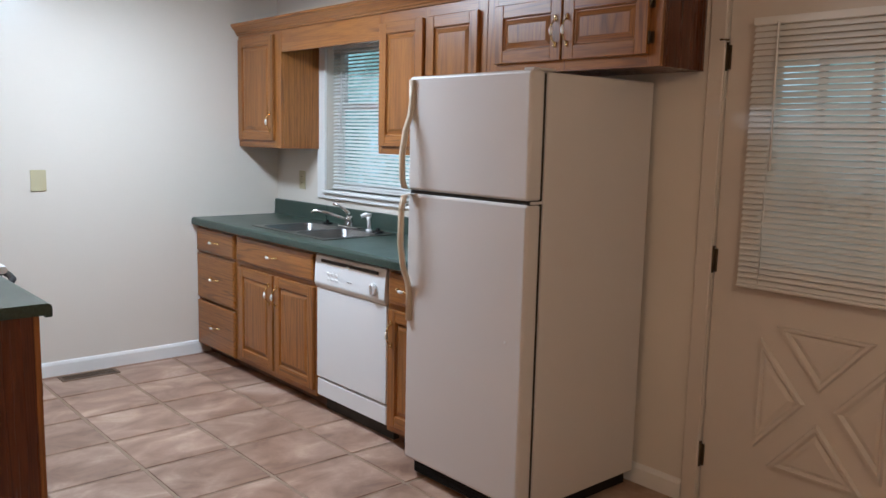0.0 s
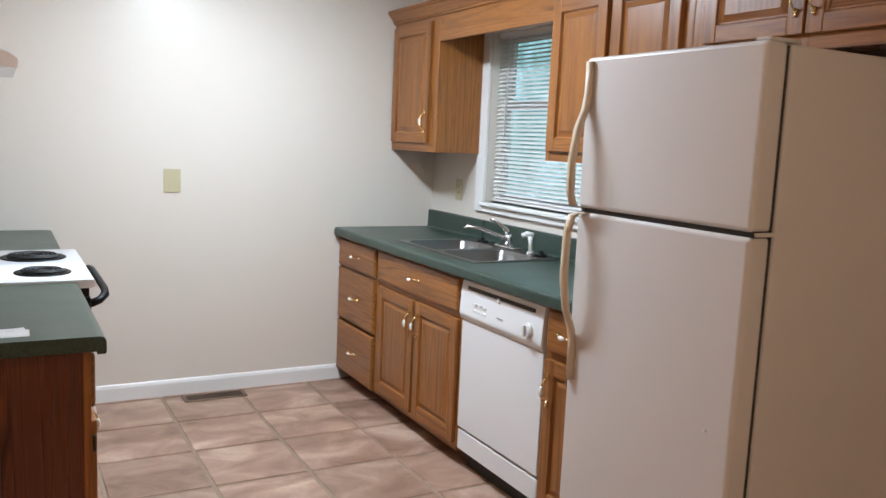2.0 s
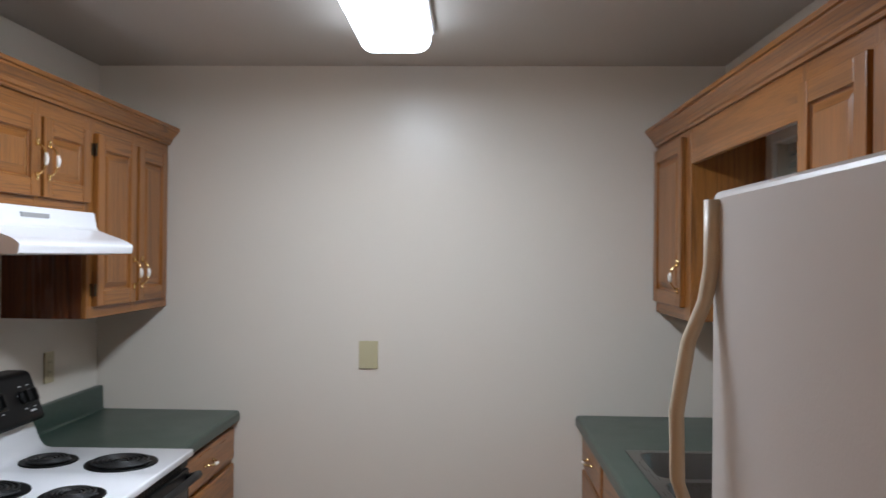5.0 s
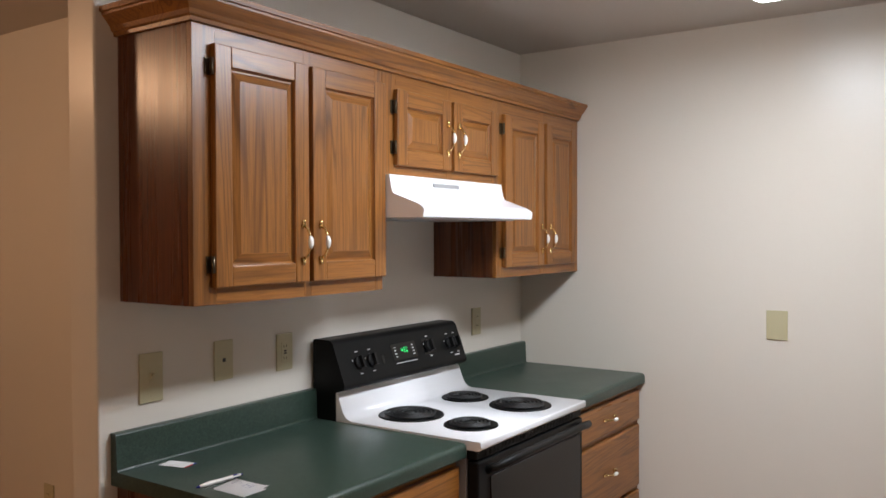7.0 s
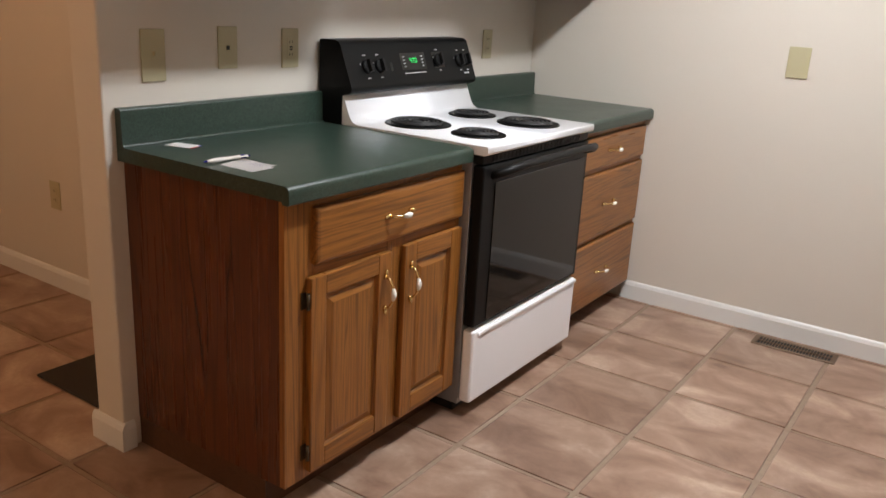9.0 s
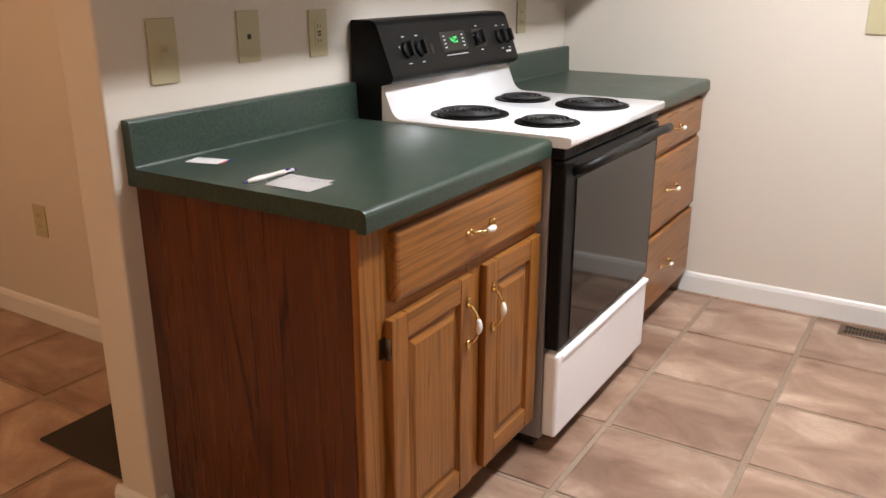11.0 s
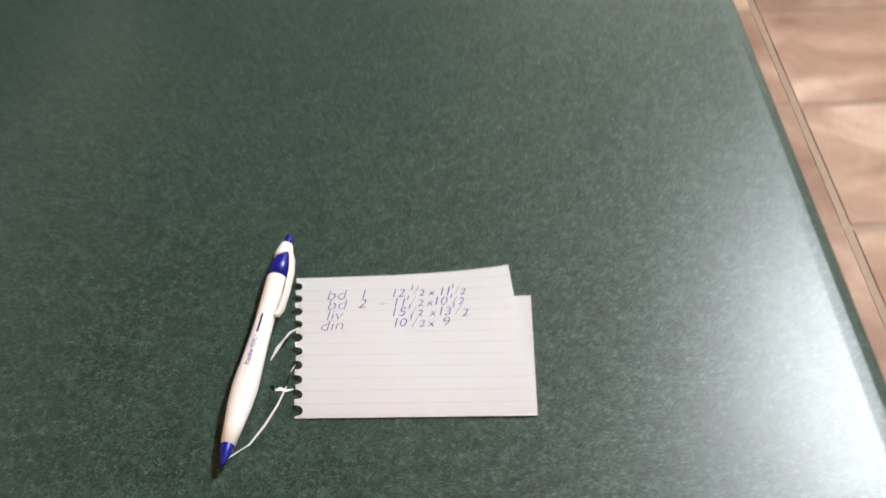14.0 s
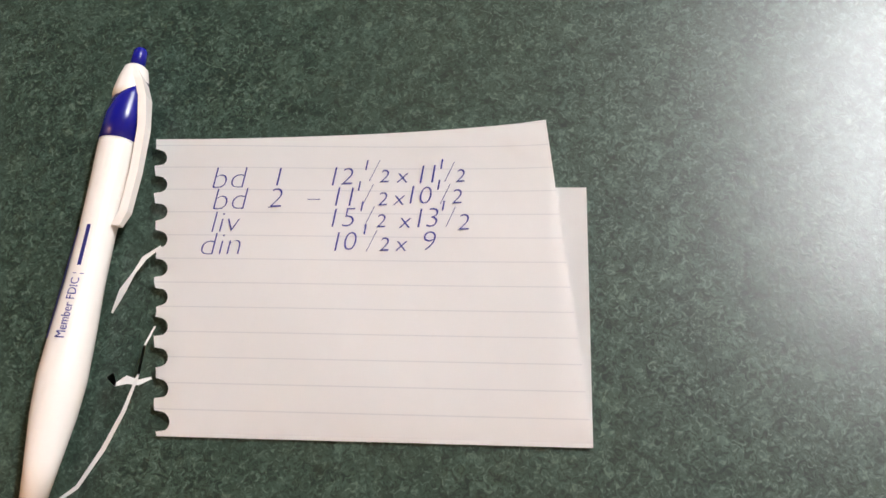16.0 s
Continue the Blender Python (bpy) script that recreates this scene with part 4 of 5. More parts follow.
def build_stove():
    y0, y1 = STOVE0, STOVE1
    s = thing("electric_range", (0.34, (y0 + y1) / 2, 0), "freestanding electric range with white cooktop, black door and coil burners", "stove")
    bm = bmesh.new()
    box(bm, (0.03, 0.643), (y0 + 0.002, y1 - 0.002), (0.04, 0.895), 0)
    box(bm, (0.08, 0.615), (y0 + 0.02, y1 - 0.02), (0.0, 0.04), 1)
    part("body", bm, [grey_steel, dark_slot], s)
    # cooktop with upswept rear
    prof = fillet([(0.03, 0.893), (0.690, 0.893), (0.698, 0.900), (0.698, 0.922), (0.155, 0.920), (0.105, 1.04), (0.03, 1.04)], [0, 0.004, 0.004, 0.008, 0.035, 0.004, 0], 6)
    bm = bmesh.new()
    prism(bm, prof, "y", y0, y1, 0, True)
    for f in bm.faces:
        f.smooth = len(f.verts) == 4
    part("cooktop", bm, [white_enamel], s, "glossy white enamel cooktop")
    bm = bmesh.new()
    burners = ((0.290, -1.320, 0.108), (0.281, -0.957, 0.084), (0.546, -1.332, 0.084), (0.530, -0.966, 0.108))
    for cx, cy, r in burners:
        bm = bmesh.new()
        n = 40
        loops = []
        for rr, z in ((r + 0.008, 0.9215), (r + 0.007, 0.9255), (r, 0.9245), (r * 0.6, 0.9225), (0.01, 0.9218)):
            loops.append([bm.verts.new((cx + rr * math.cos(2 * math.pi * k / n), cy + rr * math.sin(2 * math.pi * k / n), z)) for k in range(n)])
        for a, b in zip(loops, loops[1:]):
            for i in range(n):
                fc = bm.faces.new((a[i], a[(i + 1) % n], b[(i + 1) % n], b[i]))
                fc.smooth = True
        bm.faces.new(loops[-1])
        turns = 5 if r > 0.09 else 4
        steps = turns * 28
        pts = []
        for k in range(steps + 1):
            t = k / steps
            rr = 0.022 + (r - 0.032) * t
            a = 2 * math.pi * turns * t
            pts.append((cx + rr * math.cos(a), cy + rr * math.sin(a), 0.9315))
        tube(bm, pts, 0.0042, 6, 1)
        tube(bm, [(cx, cy, 0.923), (cx, cy, 0.932)], 0.016, 14, 1)
        part("burner", bm, [black_enamel, coil_metal], s, "black coil burner in a black drip bowl")
    bm = bmesh.new()
    prism(bm, fillet([(0.01, 0.875), (0.112, 0.875), (0.112, 1.012), (0.150, 1.022), (0.158, 1.035), (0.100, 1.183), (0.085, 1.192), (0.01, 1.192)], [0, 0, 0.004, 0.006, 0.01, 0.01, 0.01, 0.01], 4), "y", y0 - 0.004, y1 + 0.004)
    part("backguard", bm, [black_enamel], s, "black control backguard")

    def face(z):
        return 0.158 - (z - 1.035) * (0.058 / 0.148)
    tilt = math.atan2(0.058, 0.148)
    nrm = Vector((math.cos(tilt), 0, math.sin(tilt)))
    knobs = [(-1.415, 1.105), (-1.345, 1.105), (-0.985, 1.115), (-0.845, 1.11), (-0.795, 1.11)]
    for y, z in knobs:
        bm = bmesh.new()
        b = Vector((face(z), y, z))
        tube(bm, [b, b + nrm * 0.010, b + nrm * 0.012], [0.025, 0.023, 0.018], 20)
        m = Matrix.Translation(b + nrm * 0.018) @ Matrix.Rotation(-tilt, 4, "Y")
        vs = bmesh.ops.create_cube(bm, size=1.0)["verts"]
        bmesh.ops.transform(bm, matrix=m @ Matrix.Diagonal((0.016, 0.011, 0.042, 1)), verts=vs)
        part("knob", bm, [black_plastic], s)
    bm = bmesh.new()

    def plate(yc, zc, w, h, mat, lift=0.0012):
        up = Vector((-math.sin(tilt), 0, math.cos(tilt)))
        c = Vector((face(zc), yc, zc)) + nrm * lift
        bm.faces.new([bm.verts.new(c + Vector((0, sy * w / 2, 0)) + up * (sz * h / 2)) for sy, sz in ((-1, -1), (1, -1), (1, 1), (-1, 1))]).material_index = mat
    plate(-1.145, 1.115, 0.15, 0.062, 0)
    plate(-1.145, 1.075, 0.13, 0.0025, 2)
    plate(-0.985, 1.115, 0.075, 0.062, 0, 0.0008)
    for y, z in knobs:
        for k in (-1, 1):
            plate(y, z + 0.037 * k, 0.016, 0.003, 2)
        plate(y + 0.030, z + 0.01, 0.003, 0.006, 2)
        plate(y - 0.030, z + 0.01, 0.003, 0.006, 2)
    for k in range(4):
        plate(-1.20, 1.098 + 0.011 * k, 0.012, 0.003, 2, 0.002)
        plate(-1.09, 1.098 + 0.011 * k, 0.012, 0.003, 2, 0.002)
    plate(-0.81, 1.062, 0.035, 0.006, 2)
    plate(-1.28, 1.10, 0.012, 0.03, 0)
    part("display", bm, [black_glass, clock_green, label_white], s, "black control display with white markings")
    bm = bmesh.new()
    # seven-segment clock digits
    for i, segs in enumerate(("bcfg", "abged", "abcdef")):
        yc = -1.160 + i * 0.015
        zc = 1.118
        place = {"a": (0, 0.011, 1), "g": (0, 0, 1), "d": (0, -0.011, 1), "b": (0.006, 0.0055, 0), "c": (0.006, -0.0055, 0), "f": (-0.006, 0.0055, 0), "e": (-0.006, -0.0055, 0)}
        for sgm in segs:
            dy, dz, flat = place[sgm]
            plate(yc + dy * 0.7, zc + dz * 0.7, 0.007 if flat else 0.002, 0.002 if flat else 0.0065, 1, 0.0025)
    part("digits", bm, [black_glass, clock_green, label_white], s, "lit green clock digits")
    # oven front
    bm = bmesh.new()
    box(bm, (0.643, 0.68), (y0 + 0.004, y1 - 0.004), (0.862, 0.892), 0, 0.003)
    for k in range(26):
        yy = y0 + 0.06 + k * 0.0245
        for j in range(2):
            box(bm, (0.678, 0.6825), (yy, yy + 0.016), (0.866 + 0.012 * j, 0.874 + 0.012 * j), 1)
    part("vent_strip", bm, [black_plastic, coil_metal], s)
    bm = bmesh.new()
    box(bm, (0.645, 0.686), (y0 + 0.004, y1 - 0.004), (0.325, 0.858), 0, 0.006, 2)
    part("oven_door", bm, [black_enamel], s, "black enamel oven door")
    bm = bmesh.new()
    box(bm, (0.6855, 0.6895), (y0 + 0.075, y1 - 0.03), (0.335, 0.80), 0, 0.0015)
    part("oven_window", bm, [black_glass], s, "dark reflective oven glass")
    bm = bmesh.new()
    hy0, hy1 = y0 + 0.06, y1 - 0.03
    tube(bm, [(0.683, hy0, 0.825), (0.718, hy0 + 0.006, 0.837), (0.74, hy0 + 0.04, 0.851), (0.746, hy0 + 0.12, 0.856), (0.746, hy1 - 0.12, 0.856), (0.74, hy1 - 0.04, 0.851), (0.718, hy1 - 0.006, 0.837), (0.683, hy1, 0.825)], [0.014, 0.014, 0.014, 0.013, 0.013, 0.014, 0.014, 0.014], 12)
    part("handle", bm, [black_plastic], s, "black bar handle")
    bm = bmesh.new()
    box(bm, (0.645, 0.69), (y0 + 0.004, y1 - 0.004), (0.052, 0.312), 0, 0.010, 3)
    box(bm, (0.678, 0.696), (y0 + 0.03, y1 - 0.004), (0.292, 0.306), 0, 0.004, 2)
    part("drawer", bm, [white_enamel], s, "white enamel storage drawer")


def build_hood():
    h = thing("range_hood", (0.2, -1.135, 1.61), "white under-cabinet range hood above the stove", "range hood")
    prof = fillet([(0.001, 1.756), (0.001, 1.615), (0.476, 1.612), (0.482, 1.640), (0.462, 1.655), (0.352, 1.694), (0.340, 1.756)], [0, 0.004, 0.004, 0.008, 0.015, 0.012, 0.004], 4)
    bm = bmesh.new()
    prism(bm, prof, "y", -1.503, -0.776)
    part("canopy", bm, [white_enamel], h)
    bm = bmesh.new()
    box(bm, (0.343, 0.349), (-1.26, -1.10), (1.722, 1.736), 0)
    part("badge", bm, [print_grey], h, "grey vent badge strip")
    bm = bmesh.new()
    box(bm, (0.06, 0.42), (-1.47, -0.82), (1.608, 1.614), 0)
    part("filter", bm, [grey_steel], h, "grey metal filter")


build_left_cabinets()
build_sink_cabinets()
crown("crown_moulding", [(0.0, -2.2705), (0.31, -2.2705), (0.31, -0.001)], "oak crown moulding on the stove wall cabinets")
crown("crown_moulding", [(2.492, -0.001), (2.492, -3.3005), (W - 0.001, -3.3005)], "oak crown moulding on the sink wall cabinets")
build_counters()
build_sink()
build_dishwasher()
build_fridge()
build_stove()
build_hood()


def build_lamps():
    c = thing("ceiling_light", (1.39, -1.25, CEIL), "lit wraparound fluorescent ceiling fixture with white diffuser", "ceiling light")
    bm = bmesh.new()
    box(bm, (1.245, 1.535), (-1.83, -0.59), (CEIL - 0.022, CEIL - 0.0005), 0, 0.004)
    part("base", bm, [white_enamel], c)
    prof = fillet([(1.257, CEIL - 0.022), (1.265, CEIL - 0.075), (1.300, CEIL - 0.092), (1.480, CEIL - 0.092), (1.515, CEIL - 0.075), (1.523, CEIL - 0.022)], [0, 0.02, 0.01, 0.01, 0.02, 0], 4)
    bm = bmesh.new()
    prism(bm, prof, "y", -1.81, -0.61)
    part("diffuser", bm, [diffuser_m], c, "glowing white diffuser")
    # round fixtures added out of view, around the dining lamp and the entry fill
    for cx, cy in ((-1.3, -3.35), (0.9, -5.3)):
        c = thing("ceiling_light", (cx, cy, CEIL), "unseen warm round ceiling fixture added in the next room", "ceiling light", "round ceiling lights")
        bm = bmesh.new()
        tube(bm, [(cx, cy, CEIL - 0.001), (cx, cy, CEIL - 0.03)], [0.16, 0.17], 32)
        part("base", bm, [trim_paint], c)
        bm = bmesh.new()
        tube(bm, [(cx, cy, CEIL - 0.03), (cx, cy, CEIL - 0.07), (cx, cy, CEIL - 0.10), (cx, cy, CEIL - 0.115)], [0.16, 0.145, 0.10, 0.03], 32)
        part("shade", bm, [warm_glow], c, "glowing amber glass shade of an unseen fixture")


build_lamps()


def wall_plate(kind, m, label):
    """A plate in the plane y, z, facing +x, placed by the pose m."""
    e = new("wall_plate")
    e.empty_display_size = 0.05
    tagged(e, label, "outlet plate", "ivory wall plates")
    bm = bmesh.new()
    w, h = (0.043, 0.062) if kind == "blank" else (0.037, 0.062)
    box(bm, (0.0005, 0.006), (-w, w), (-h, h), 0, 0.002, 2)
    p = new("plate", mesh_of("plate", bm, [ivory]))
    p.parent = e
    bm = bmesh.new()
    if kind == "outlet":
        for s in (-0.02, 0.02):
            box(bm, (0.006, 0.008), (-0.016, 0.016), (s - 0.014, s + 0.014), 0, 0.001)
            for yy in (-0.006, 0.006):
                box(bm, (0.008, 0.0084), (yy - 0.0012, yy + 0.0012), (s - 0.003, s + 0.006), 1)
    elif kind == "switch":
        box(bm, (0.006, 0.0075), (-0.006, 0.006), (-0.014, 0.014), 0)
        box(bm, (0.0075, 0.018), (-0.004, 0.004), (0.0, 0.010), 0, 0.001)
    elif kind == "jack":
        box(bm, (0.006, 0.0068), (-0.006, 0.006), (-0.006, 0.006), 1)
    elif kind == "decora":
        box(bm, (0.006, 0.008), (-0.017, 0.017), (-0.034, 0.034), 0, 0.001)
        for s in (-0.02, 0.02):
            for yy in (-0.006, 0.006):
                box(bm, (0.008, 0.0084), (yy - 0.0012, yy + 0.0012), (s - 0.004, s + 0.004), 1)
        for s in (-0.004, 0.004):
            box(bm, (0.008, 0.0095), (-0.006, 0.006), (s - 0.0025, s + 0.0025), 1)
    for s in (-0.048, 0.048):
        tube(bm, [(0.006, 0, s), (0.0068, 0, s)], 0.003, 8)
    q = new("insert", mesh_of("insert", bm, [ivory, dark_slot]))
    q.parent = e
    e.matrix_basis = m
    return e


wall_plate("switch", pose(0, -2.176, 1.152) @ Matrix.Diagonal((1, 1.06, 1.14, 1)), "ivory wall switch plate above the countertop")
wall_plate("jack", pose(0, -1.913, 1.168), "ivory telephone jack plate above the countertop")
wall_plate("decora", pose(0, -1.652, 1.162), "ivory safety outlet plate above the countertop")
wall_plate("outlet", pose(0, -0.432, 1.156), "ivory outlet plate above the countertop")
wall_plate("blank", pose(1.224, 0, 1.170, 0, 0, -90), "blank ivory cover plate on the end wall")
wall_plate("outlet", pose(W, -0.33, 1.165, 0, 0, 180), "ivory outlet plate beside the sink window")
wall_plate("outlet", pose(-1.36, HALL_Y, 0.43, 0, 0, -90), "ivory outlet plate low on the next room's wall")
wall_plate("outlet", pose(-1.93, HALL_Y, 0.43, 0, 0, -90), "ivory outlet plate low on the next room's wall")


def build_register():
    v = thing("floor_register", (1.43, -0.115, 0), "brown metal floor heating register beside the wall", "floor vent")
    bm = bmesh.new()
    x0, x1, y0, y1 = 1.265, 1.60, -0.165, -0.05
    box(bm, (x0, x1), (y0, y0 + 0.016), (0, 0.006), 0, 0.002)
    box(bm, (x0, x1), (y1 - 0.016, y1), (0, 0.006), 0, 0.002)
    box(bm, (x0, x0 + 0.02), (y0 + 0.016, y1 - 0.016), (0, 0.0055), 0)
    box(bm, (x1 - 0.02, x1), (y0 + 0.016, y1 - 0.016), (0, 0.0055), 0)
    n = 24
    for k in range(1, n):
        xx = x0 + 0.02 + (x1 - x0 - 0.04) * k / n
        box(bm, (xx - 0.0016, xx + 0.0016), (y0 + 0.016, y1 - 0.016), (0.0012, 0.0048), 0)
    box(bm, (x0 + 0.02, x1 - 0.02), ((y0 + y1) / 2 - 0.003, (y0 + y1) / 2 + 0.003), (0.0012, 0.005), 0)
    part("grate", bm, [register_metal], v)
    # thin dark sheet on the floor stands in for the shade below the grate
    bm = bmesh.new()
    box(bm, (x0 + 0.01, x1 - 0.01), (y0 + 0.01, y1 - 0.01), (0.0003, 0.001), 0)
    part("duct_shade_sheet", bm, [dark_slot], v)


build_register()
bm = bmesh.new()
box(bm, (-0.635, -0.145), (-2.25, -1.78), (0.0005, 0.011), 0, 0.004)
tagged(part("floor_mat", bm, [fabric_m]), "dark brown fibre doormat on the tile floor", "mat")


# ---- note, pen and card on the counter ----
TOP = 0.9142


def ribbon(bm, pts, width, mat=0):
    rows = []
    for i, p in enumerate(pts):
        p = Vector(p)
        d = (Vector(pts[min(i + 1, len(pts) - 1)]) - Vector(pts[max(i - 1, 0)])).normalized()
        s = Vector((-d.y, d.x, 0)).normalized() * width[i] / 2
        rows.append([bm.verts.new(p + s), bm.verts.new(p - s)])
    for a, b in zip(rows, rows[1:]):
        bm.faces.new((a[0], a[1], b[1], b[0])).material_index = mat


def text_mesh(body, size, shear=0.0, thin=0.0):
    c = bpy.data.curves.new("writing", "FONT")
    c.body, c.size, c.shear, c.offset = body, size, shear, thin
    c.resolution_u = 3
    o = bpy.data.objects.new("writing", c)
    scene.collection.objects.link(o)
    me = bpy.data.meshes.new_from_object(o.evaluated_get(bpy.context.evaluated_depsgraph_get()))
    bpy.data.objects.remove(o)
    return me


def build_note():
    note = thing("paper_note", (0.3585, -2.2558, TOP), "folded ruled notepad sheet with handwriting, torn spiral edge", "note")
    note.matrix_basis = pose(0.3585, -2.2558, TOP)
    w, h = 0.1168, 0.0885

    def height(u, v):
        return 0.0006 + 0.0020 * (1 - math.exp(-v / 0.006)) + 0.0008 * math.sin(u * 45 + v * 20) * (v / h) + 0.004 * max(0, (u - 0.09) / 0.03) ** 2 * max(0, (v - 0.06) / 0.03)

    def sheet(front):
        bm = bmesh.new()
        rows = []
        nv, nu = 220, 16
        rng = random.Random(4)
        wob = [rng.uniform(-0.0005, 0.0005) for _ in range(40)]
        for j in range(nv + 1):
            v = h * j / nv
            if front:
                lean = -0.013 * v / h                 # left edge leans out towards the top
                right = w - 0.0118 * v / h + 0.0008
                top = 0.0025 * math.sin(3 * v / h)
                u0 = lean
                i, f = divmod(v / h * 38.999, 1)
                u0 += wob[int(i)] * (1 - f) + wob[int(i) + 1 if i < 39 else 39] * f
                k = (v - 0.004) / 0.0087
                c = round(k)
                if 0 <= c <= 9:
                    dv = (k - c) * 0.0087
                    r = 0.0026
                    if abs(dv) < r:
                        u0 = lean + 0.0012 + math.sqrt(r * r - dv * dv)
            else:
                u0, right = 0.004, w + 0.0008 - 0.0002 * v / h
            row = []
            for i in range(nu + 1):
                u = u0 + (right - u0) * i / nu
                vv = v
                if front:
                    vv = v * (1 + 0.075 * max(0, u / w) ** 1.4)
                    z = height(u, v)
                else:
                    vv = v * 0.83
                    z = 0.0009 + 0.0008 * v / h
                row.append(bm.verts.new((u, vv, z)))
            rows.append(row)
        for p, q in zip(rows, rows[1:]):
            for i in range(nu):
                bm.faces.new((p[i], p[i + 1], q[i + 1], q[i])).smooth = True
        bmesh.ops.solidify(bm, geom=bm.faces[:], thickness=0.00012)
        for e in bm.edges:
            e.smooth = len(e.link_faces) == 2 and e.calc_face_angle(0) < 0.6
        return bm
    for name, front, m in (("back_leaf", False, paper_plain), ("front_leaf", True, paper_m)):
        p = new(name, mesh_of(name, sheet(front), [m]))
        p.parent = note
    bm = bmesh.new()
    ribbon(bm, [(-0.006, 0.054, 0.003), (-0.010, 0.050, 0.004), (-0.012, 0.045, 0.005), (-0.015, 0.040, 0.004), (-0.018, 0.034, 0.002)], [0.0008, 0.0016, 0.0010, 0.0022, 0.0006])
    ribbon(bm, [(-0.004, 0.030, 0.0035), (-0.0055, 0.024, 0.005), (-0.006, 0.016, 0.005), (-0.009, 0.006, 0.004), (-0.014, -0.004, 0.002), (-0.020, -0.014, 0.001), (-0.029, -0.021, 0.0008)], [0.0006, 0.0007, 0.0008, 0.0012, 0.0014, 0.0012, 0.0007])
    ribbon(bm, [(-0.003, 0.0155, 0.003), (-0.006, 0.0140, 0.004), (-0.009, 0.0145, 0.005), (-0.0115, 0.0130, 0.006), (-0.0135, 0.0155, 0.006)], [0.0008, 0.0016, 0.0024, 0.0012, 0.0022])
    bmesh.ops.solidify(bm, geom=bm.faces[:], thickness=0.0002)
    p = new("torn_strip", mesh_of("torn_strip", bm, [paper_plain]))
    p.parent = note

    def line(pieces):
        """One handwritten line; each piece: characters, place along and up the sheet in mm, height in mm."""
        bm = bmesh.new()
        for body, u, v, size in pieces:
            k = size * 1.08 / 1000
            me = text_mesh(body, k, 0.12, -max(0.0, 0.085 * k - 0.00036) / 2)
            for vert in me.vertices:
                x, y = vert.co.x * 1.05 + (u - 0.8) / 1000, vert.co.y + v / 1000 + vert.co.x * 0.03
                vert.co = (x, y, height(x, y / (1 + 0.075 * max(0, x / w) ** 1.4)) + 0.00035)
            bm.from_mesh(me)
            bpy.data.meshes.remove(me)
        t = new("writing", mesh_of("writing", bm, [print_ink]))
        t.parent = note
        tagged(t, "blue ballpoint handwriting", "", "", "stuff")

    line([("bd", 7, 72, 9.6), ("1", 25, 73, 8.2), ("1", 41.5, 73.2, 8.6), ("2", 46, 73.8, 7.4), ("1", 52.3, 78.6, 4.4), ("/", 54.2, 74.8, 9.6),
          ("2", 57.6, 74.6, 5.6), ("x", 62.6, 74.5, 6.6), ("1", 67.6, 74.2, 8.2), ("1", 71, 74.4, 8.2), ("1", 74.6, 79, 4.4), ("/", 76.6, 74.8, 9), ("2", 80, 74.8, 5.6)])
    line([("bd", 8, 65.2, 9.6), ("2", 25, 66.2, 8.4), ("\u2013", 36.6, 67, 7), ("1", 43, 66.8, 8.4), ("1", 47, 66.8, 8.4), ("1", 50.6, 71.8, 4.2), ("/", 52.8, 67.2, 9.4),
          ("2", 57.4, 67.2, 5.8), ("x", 62, 67.4, 6.4), ("1", 65, 67.8, 8), ("0", 69.2, 67.8, 7.6), ("1", 74, 72.4, 4.2), ("/", 75.6, 67.8, 8.8), ("2", 79, 68, 6.2)])
    line([("liv", 8.5, 58.2, 9), ("1", 42.6, 60.2, 8.2), ("5", 47, 60.4, 8.2), ("1", 51.8, 65.4, 4.2), ("/", 53.6, 60.2, 9.2), ("2", 57.4, 60.4, 5.6),
          ("x", 64, 60.2, 6.8), ("1", 67.6, 60.4, 8.2), ("3", 71.4, 60.6, 8.2), ("1", 75.6, 65.8, 4.2), ("/", 77.4, 60.6, 8.8), ("2", 81, 59.8, 6.8)])
    line([("din", 6, 51.2, 9.4), ("1", 44, 52.8, 8.2), ("0", 48, 53.2, 7.8), ("1", 53.2, 58.2, 4.2), ("/", 54.8, 52.8, 9.2), ("2", 58.8, 53.2, 5.6),
          ("x", 63.4, 53.2, 6.4), ("9", 70.6, 53.4, 8.2)])
    return note


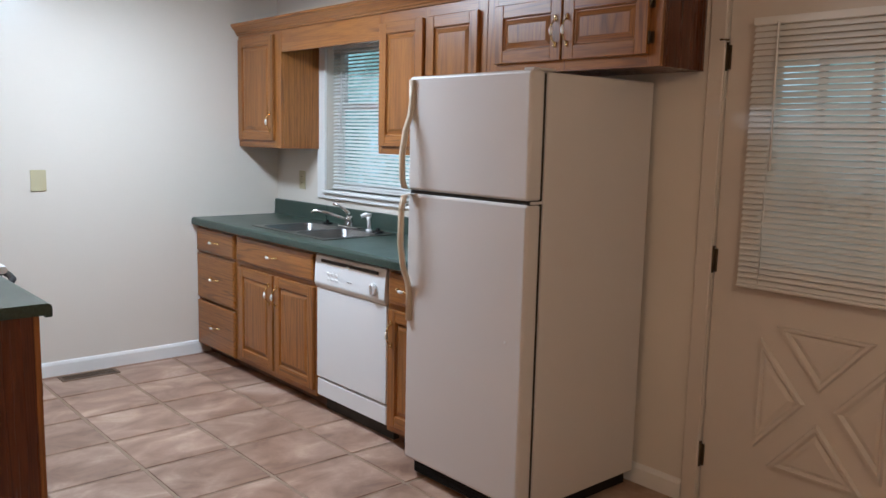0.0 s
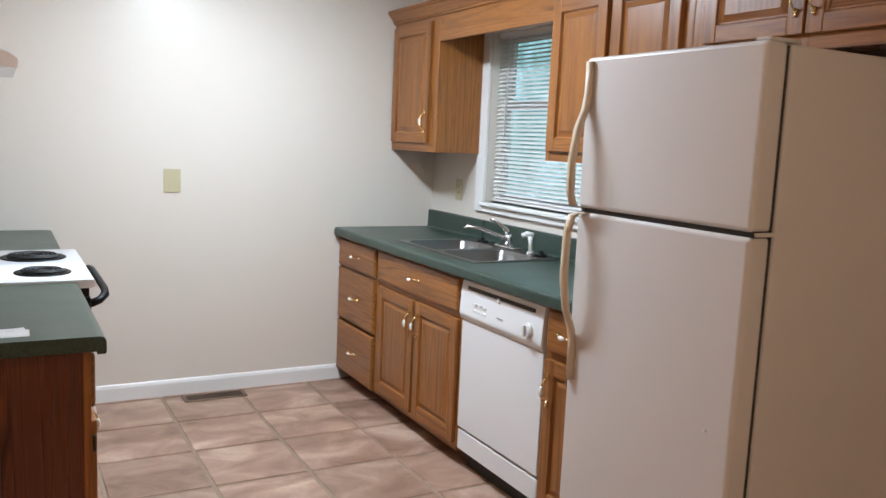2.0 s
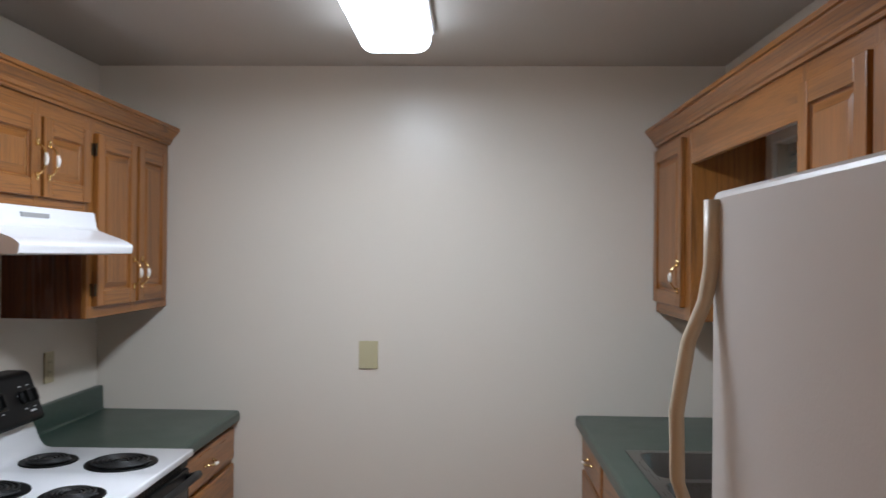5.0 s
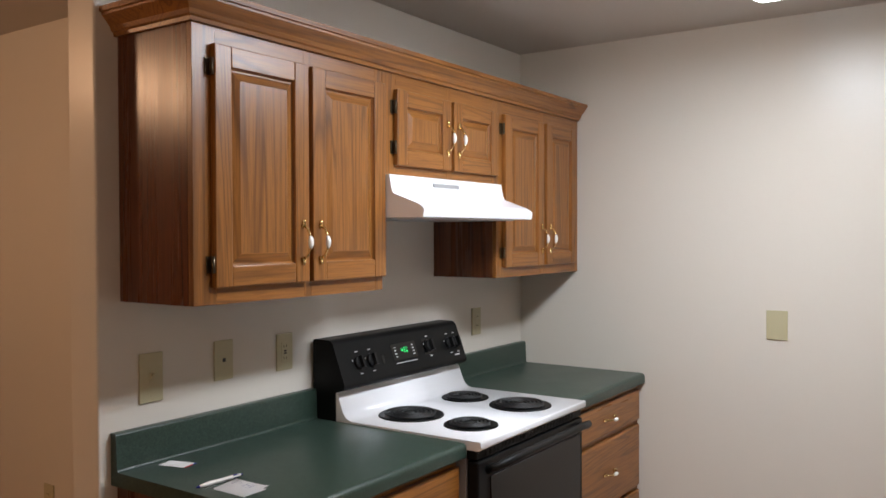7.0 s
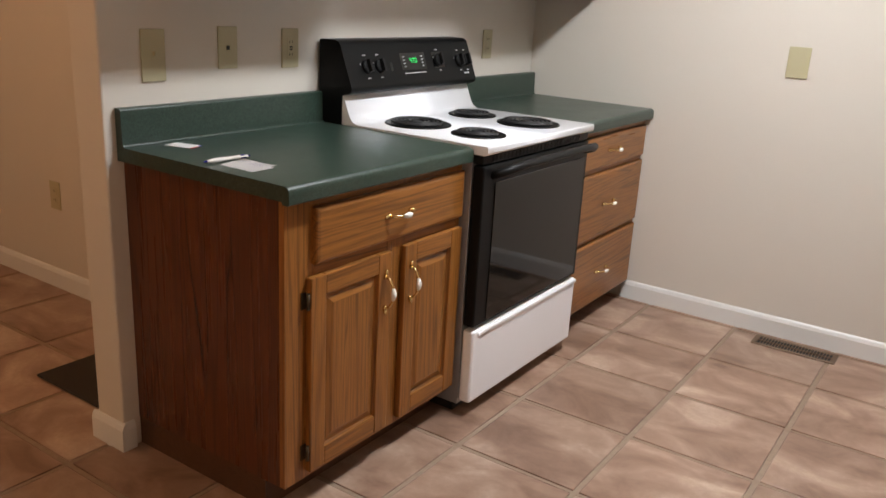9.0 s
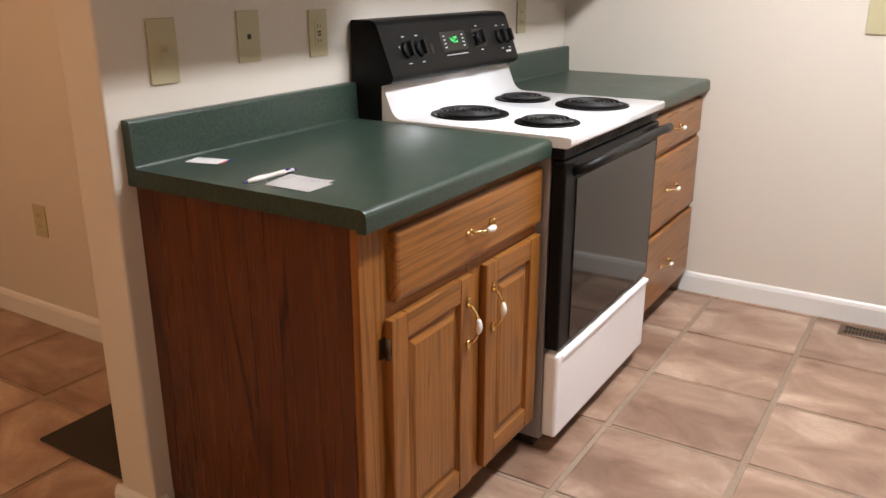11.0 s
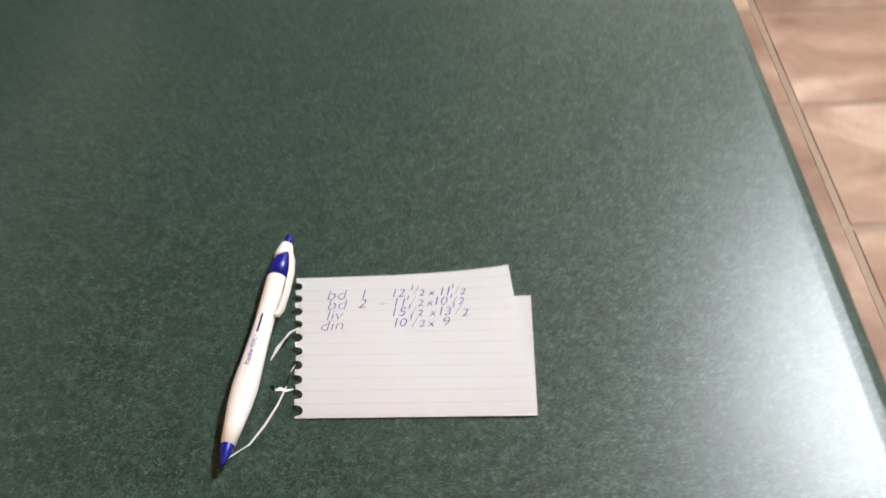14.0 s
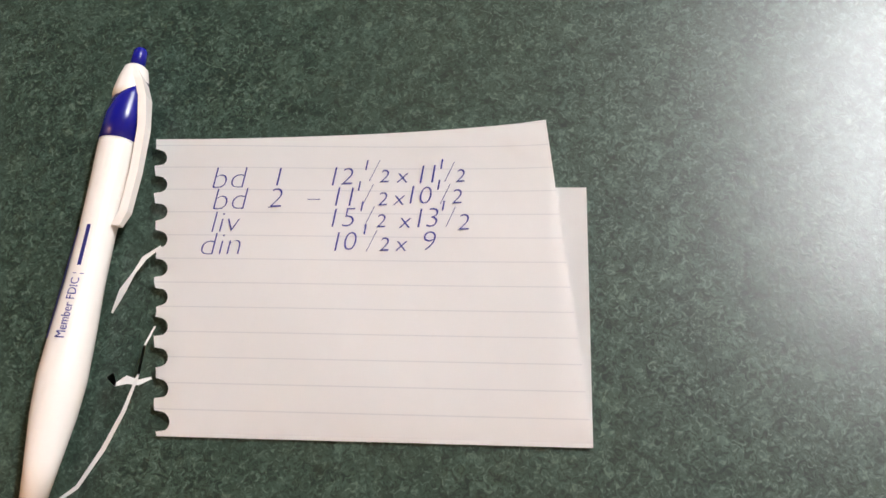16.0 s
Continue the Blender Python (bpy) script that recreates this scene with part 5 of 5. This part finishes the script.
def build_pen():
    base = Vector((0.3294, -2.2836, TOP))
    tip_to_top = Vector((0.3378, -2.1373, TOP)) - base
    ang = math.degrees(math.atan2(tip_to_top.y, tip_to_top.x))
    pen = thing("ballpoint_pen", base, "white and blue click ballpoint pen with printed barrel", "pen")
    pen.matrix_basis = pose(base.x, base.y, TOP, 0, 0, ang)
    r0 = 0.0064

    def lathe(name, prof, m, label=""):
        bm = bmesh.new()
        tube(bm, [(x, 0, r0) for x, r in prof], [r * 1.1 for x, r in prof], 24)
        if name == "collar":
            for v in bm.verts:
                if v.co.x > 0.1255:
                    v.co.x -= v.co.y * 0.9
        p = new(name, mesh_of(name, bm, [m]))
        p.parent = pen
        tagged(p, label)
    lathe("barrel", [(0.010, 0.0031), (0.020, 0.0042), (0.032, 0.0055), (0.042, 0.0060), (0.055, 0.0056), (0.070, 0.0049), (0.085, 0.0047), (0.100, 0.0049), (0.112, 0.0052), (0.1135, 0.0052)], pen_white)
    lathe("tip", [(0.0, 0.0009), (0.002, 0.0014), (0.010, 0.0032), (0.0105, 0.0031)], pen_blue, "blue pen tip")
    lathe("collar", [(0.1135, 0.0054), (0.122, 0.0054), (0.126, 0.0051), (0.130, 0.0044)], pen_blue, "blue collar band")
    lathe("cap", [(0.128, 0.0046), (0.131, 0.0047), (0.136, 0.0040), (0.139, 0.0033), (0.1398, 0.0026)], pen_white)
    lathe("button", [(0.139, 0.0021), (0.1455, 0.0020), (0.1465, 0.0014)], pen_blue, "blue click button")
    bm = bmesh.new()
    pts = [(0.1385, -0.0018), (0.134, -0.0048), (0.128, -0.0074), (0.118, -0.0092), (0.104, -0.0098), (0.091, -0.0094), (0.0865, -0.0078)]
    wid = [0.0035, 0.0048, 0.0046, 0.0038, 0.0032, 0.003, 0.002]
    rows = []
    for (x, y), q in zip(pts, wid):
        rows.append([bm.verts.new(p) for p in ((x, y, r0 - q / 2 + 0.002), (x, y, r0 + q / 2 + 0.002), (x, y + 0.0026, r0 + q / 2 + 0.002), (x, y + 0.0026, r0 - q / 2 + 0.002))])
    for a, b in zip(rows, rows[1:]):
        for i in range(4):
            bm.faces.new((a[i], a[(i + 1) % 4], b[(i + 1) % 4], b[i]))
    bm.faces.new(rows[0])
    bm.faces.new(rows[-1])
    # white shoulder that runs down beside the collar
    p = new("clip", mesh_of("clip", bm, [pen_white]))
    p.parent = pen
    # printing on the barrel
    me = text_mesh("Member FDIC |", 0.0030)
    bm = bmesh.new()
    bm.from_mesh(me)
    box(bm, (0.0212, 0.0335), (0.0005, 0.0015), (-0.0001, 0.0001))
    box(bm, (0.0, 0.033), (0.0042, 0.0056), (-0.0001, 0.0001))
    for v in bm.verts:
        th = (v.co.y - 0.001) / 0.0048
        along = 0.052 + v.co.x
        rr = 1.1 * (0.0056 - 0.0007 * (along - 0.055) / 0.015 if along < 0.07 else 0.0049 - 0.0002 * (along - 0.07) / 0.015) + 0.00016
        if along < 0.055:
            rr += 0.00006
        v.co = (along, math.sin(th) * rr, r0 + math.cos(th) * rr)
    p = new("printing", mesh_of("printing", bm, [print_ink]))
    p.parent = pen


def build_card():
    c = thing("business_card", (0.0615, -2.196, TOP), "white business card with a red and blue edge", "card")
    c.matrix_basis = pose(0.0615, -2.196, TOP, 0, 0, 15)
    bm = bmesh.new()
    box(bm, (0, 0.083), (0, 0.0508), (0.0004, 0.0009))
    box(bm, (0.083, 0.089), (0, 0.034), (0.0004, 0.0009), 1)
    box(bm, (0.083, 0.089), (0.034, 0.0508), (0.0004, 0.0009), 2)
    p = new("sheet", mesh_of("sheet", bm, [paper_plain, red_print, blue_print]))
    p.parent = c


build_note()
build_pen()
build_card()

# ---- outside ----
bm = bmesh.new()
box(bm, (W + 0.3, 60), (-40, 40), (-0.5, -0.3))
structure("ground", bm, [grout_m], "bare ground outside the house", "ground")
bm = bmesh.new()
box(bm, (9.0, 9.1), (-12, 12), (-0.3, 7))
structure("backdrop", bm, [outside_m], "bright green garden trees outside the windows", "backdrop")

# ---- floor tiles ----


def build_tiles():
    p, g = 0.408, 0.009
    ox, oy = 0.757, -1.265
    cache = {}
    i0, i1 = math.floor((LEFT_X - ox) / p), math.ceil((W - ox) / p)
    j0, j1 = math.floor((BACK_Y - oy) / p), math.ceil((0 - oy) / p)
    spots = []
    for i in range(i0, i1):
        for j in range(j0, j1):
            xa, xb = max(ox + i * p + g, LEFT_X), min(ox + (i + 1) * p - g, W)
            ya, yb = max(oy + j * p + g, BACK_Y), min(oy + (j + 1) * p - g, 0)
            if xb - xa < 0.02 or yb - ya < 0.02 or (xb < 0 and ya > HALL_Y):
                continue
            spots.append((xa, xb, ya, yb))
    spots.sort(key=lambda s: math.hypot(s[0] - 1.0, s[2] + 2.5))
    for xa, xb, ya, yb in spots[:300]:
        key = (round(xb - xa, 3), round(yb - ya, 3))
        if key not in cache:
            bm = bmesh.new()
            box(bm, (-key[0] / 2, key[0] / 2), (-key[1] / 2, key[1] / 2), (-0.004, 0.0), 0, 0.0038, 2)
            cache[key] = mesh_of("tile", bm, [tile_m])
        t = new("tile", cache[key])
        t.parent = floor
        t.location = ((xa + xb) / 2, (ya + yb) / 2, 0)


build_tiles()
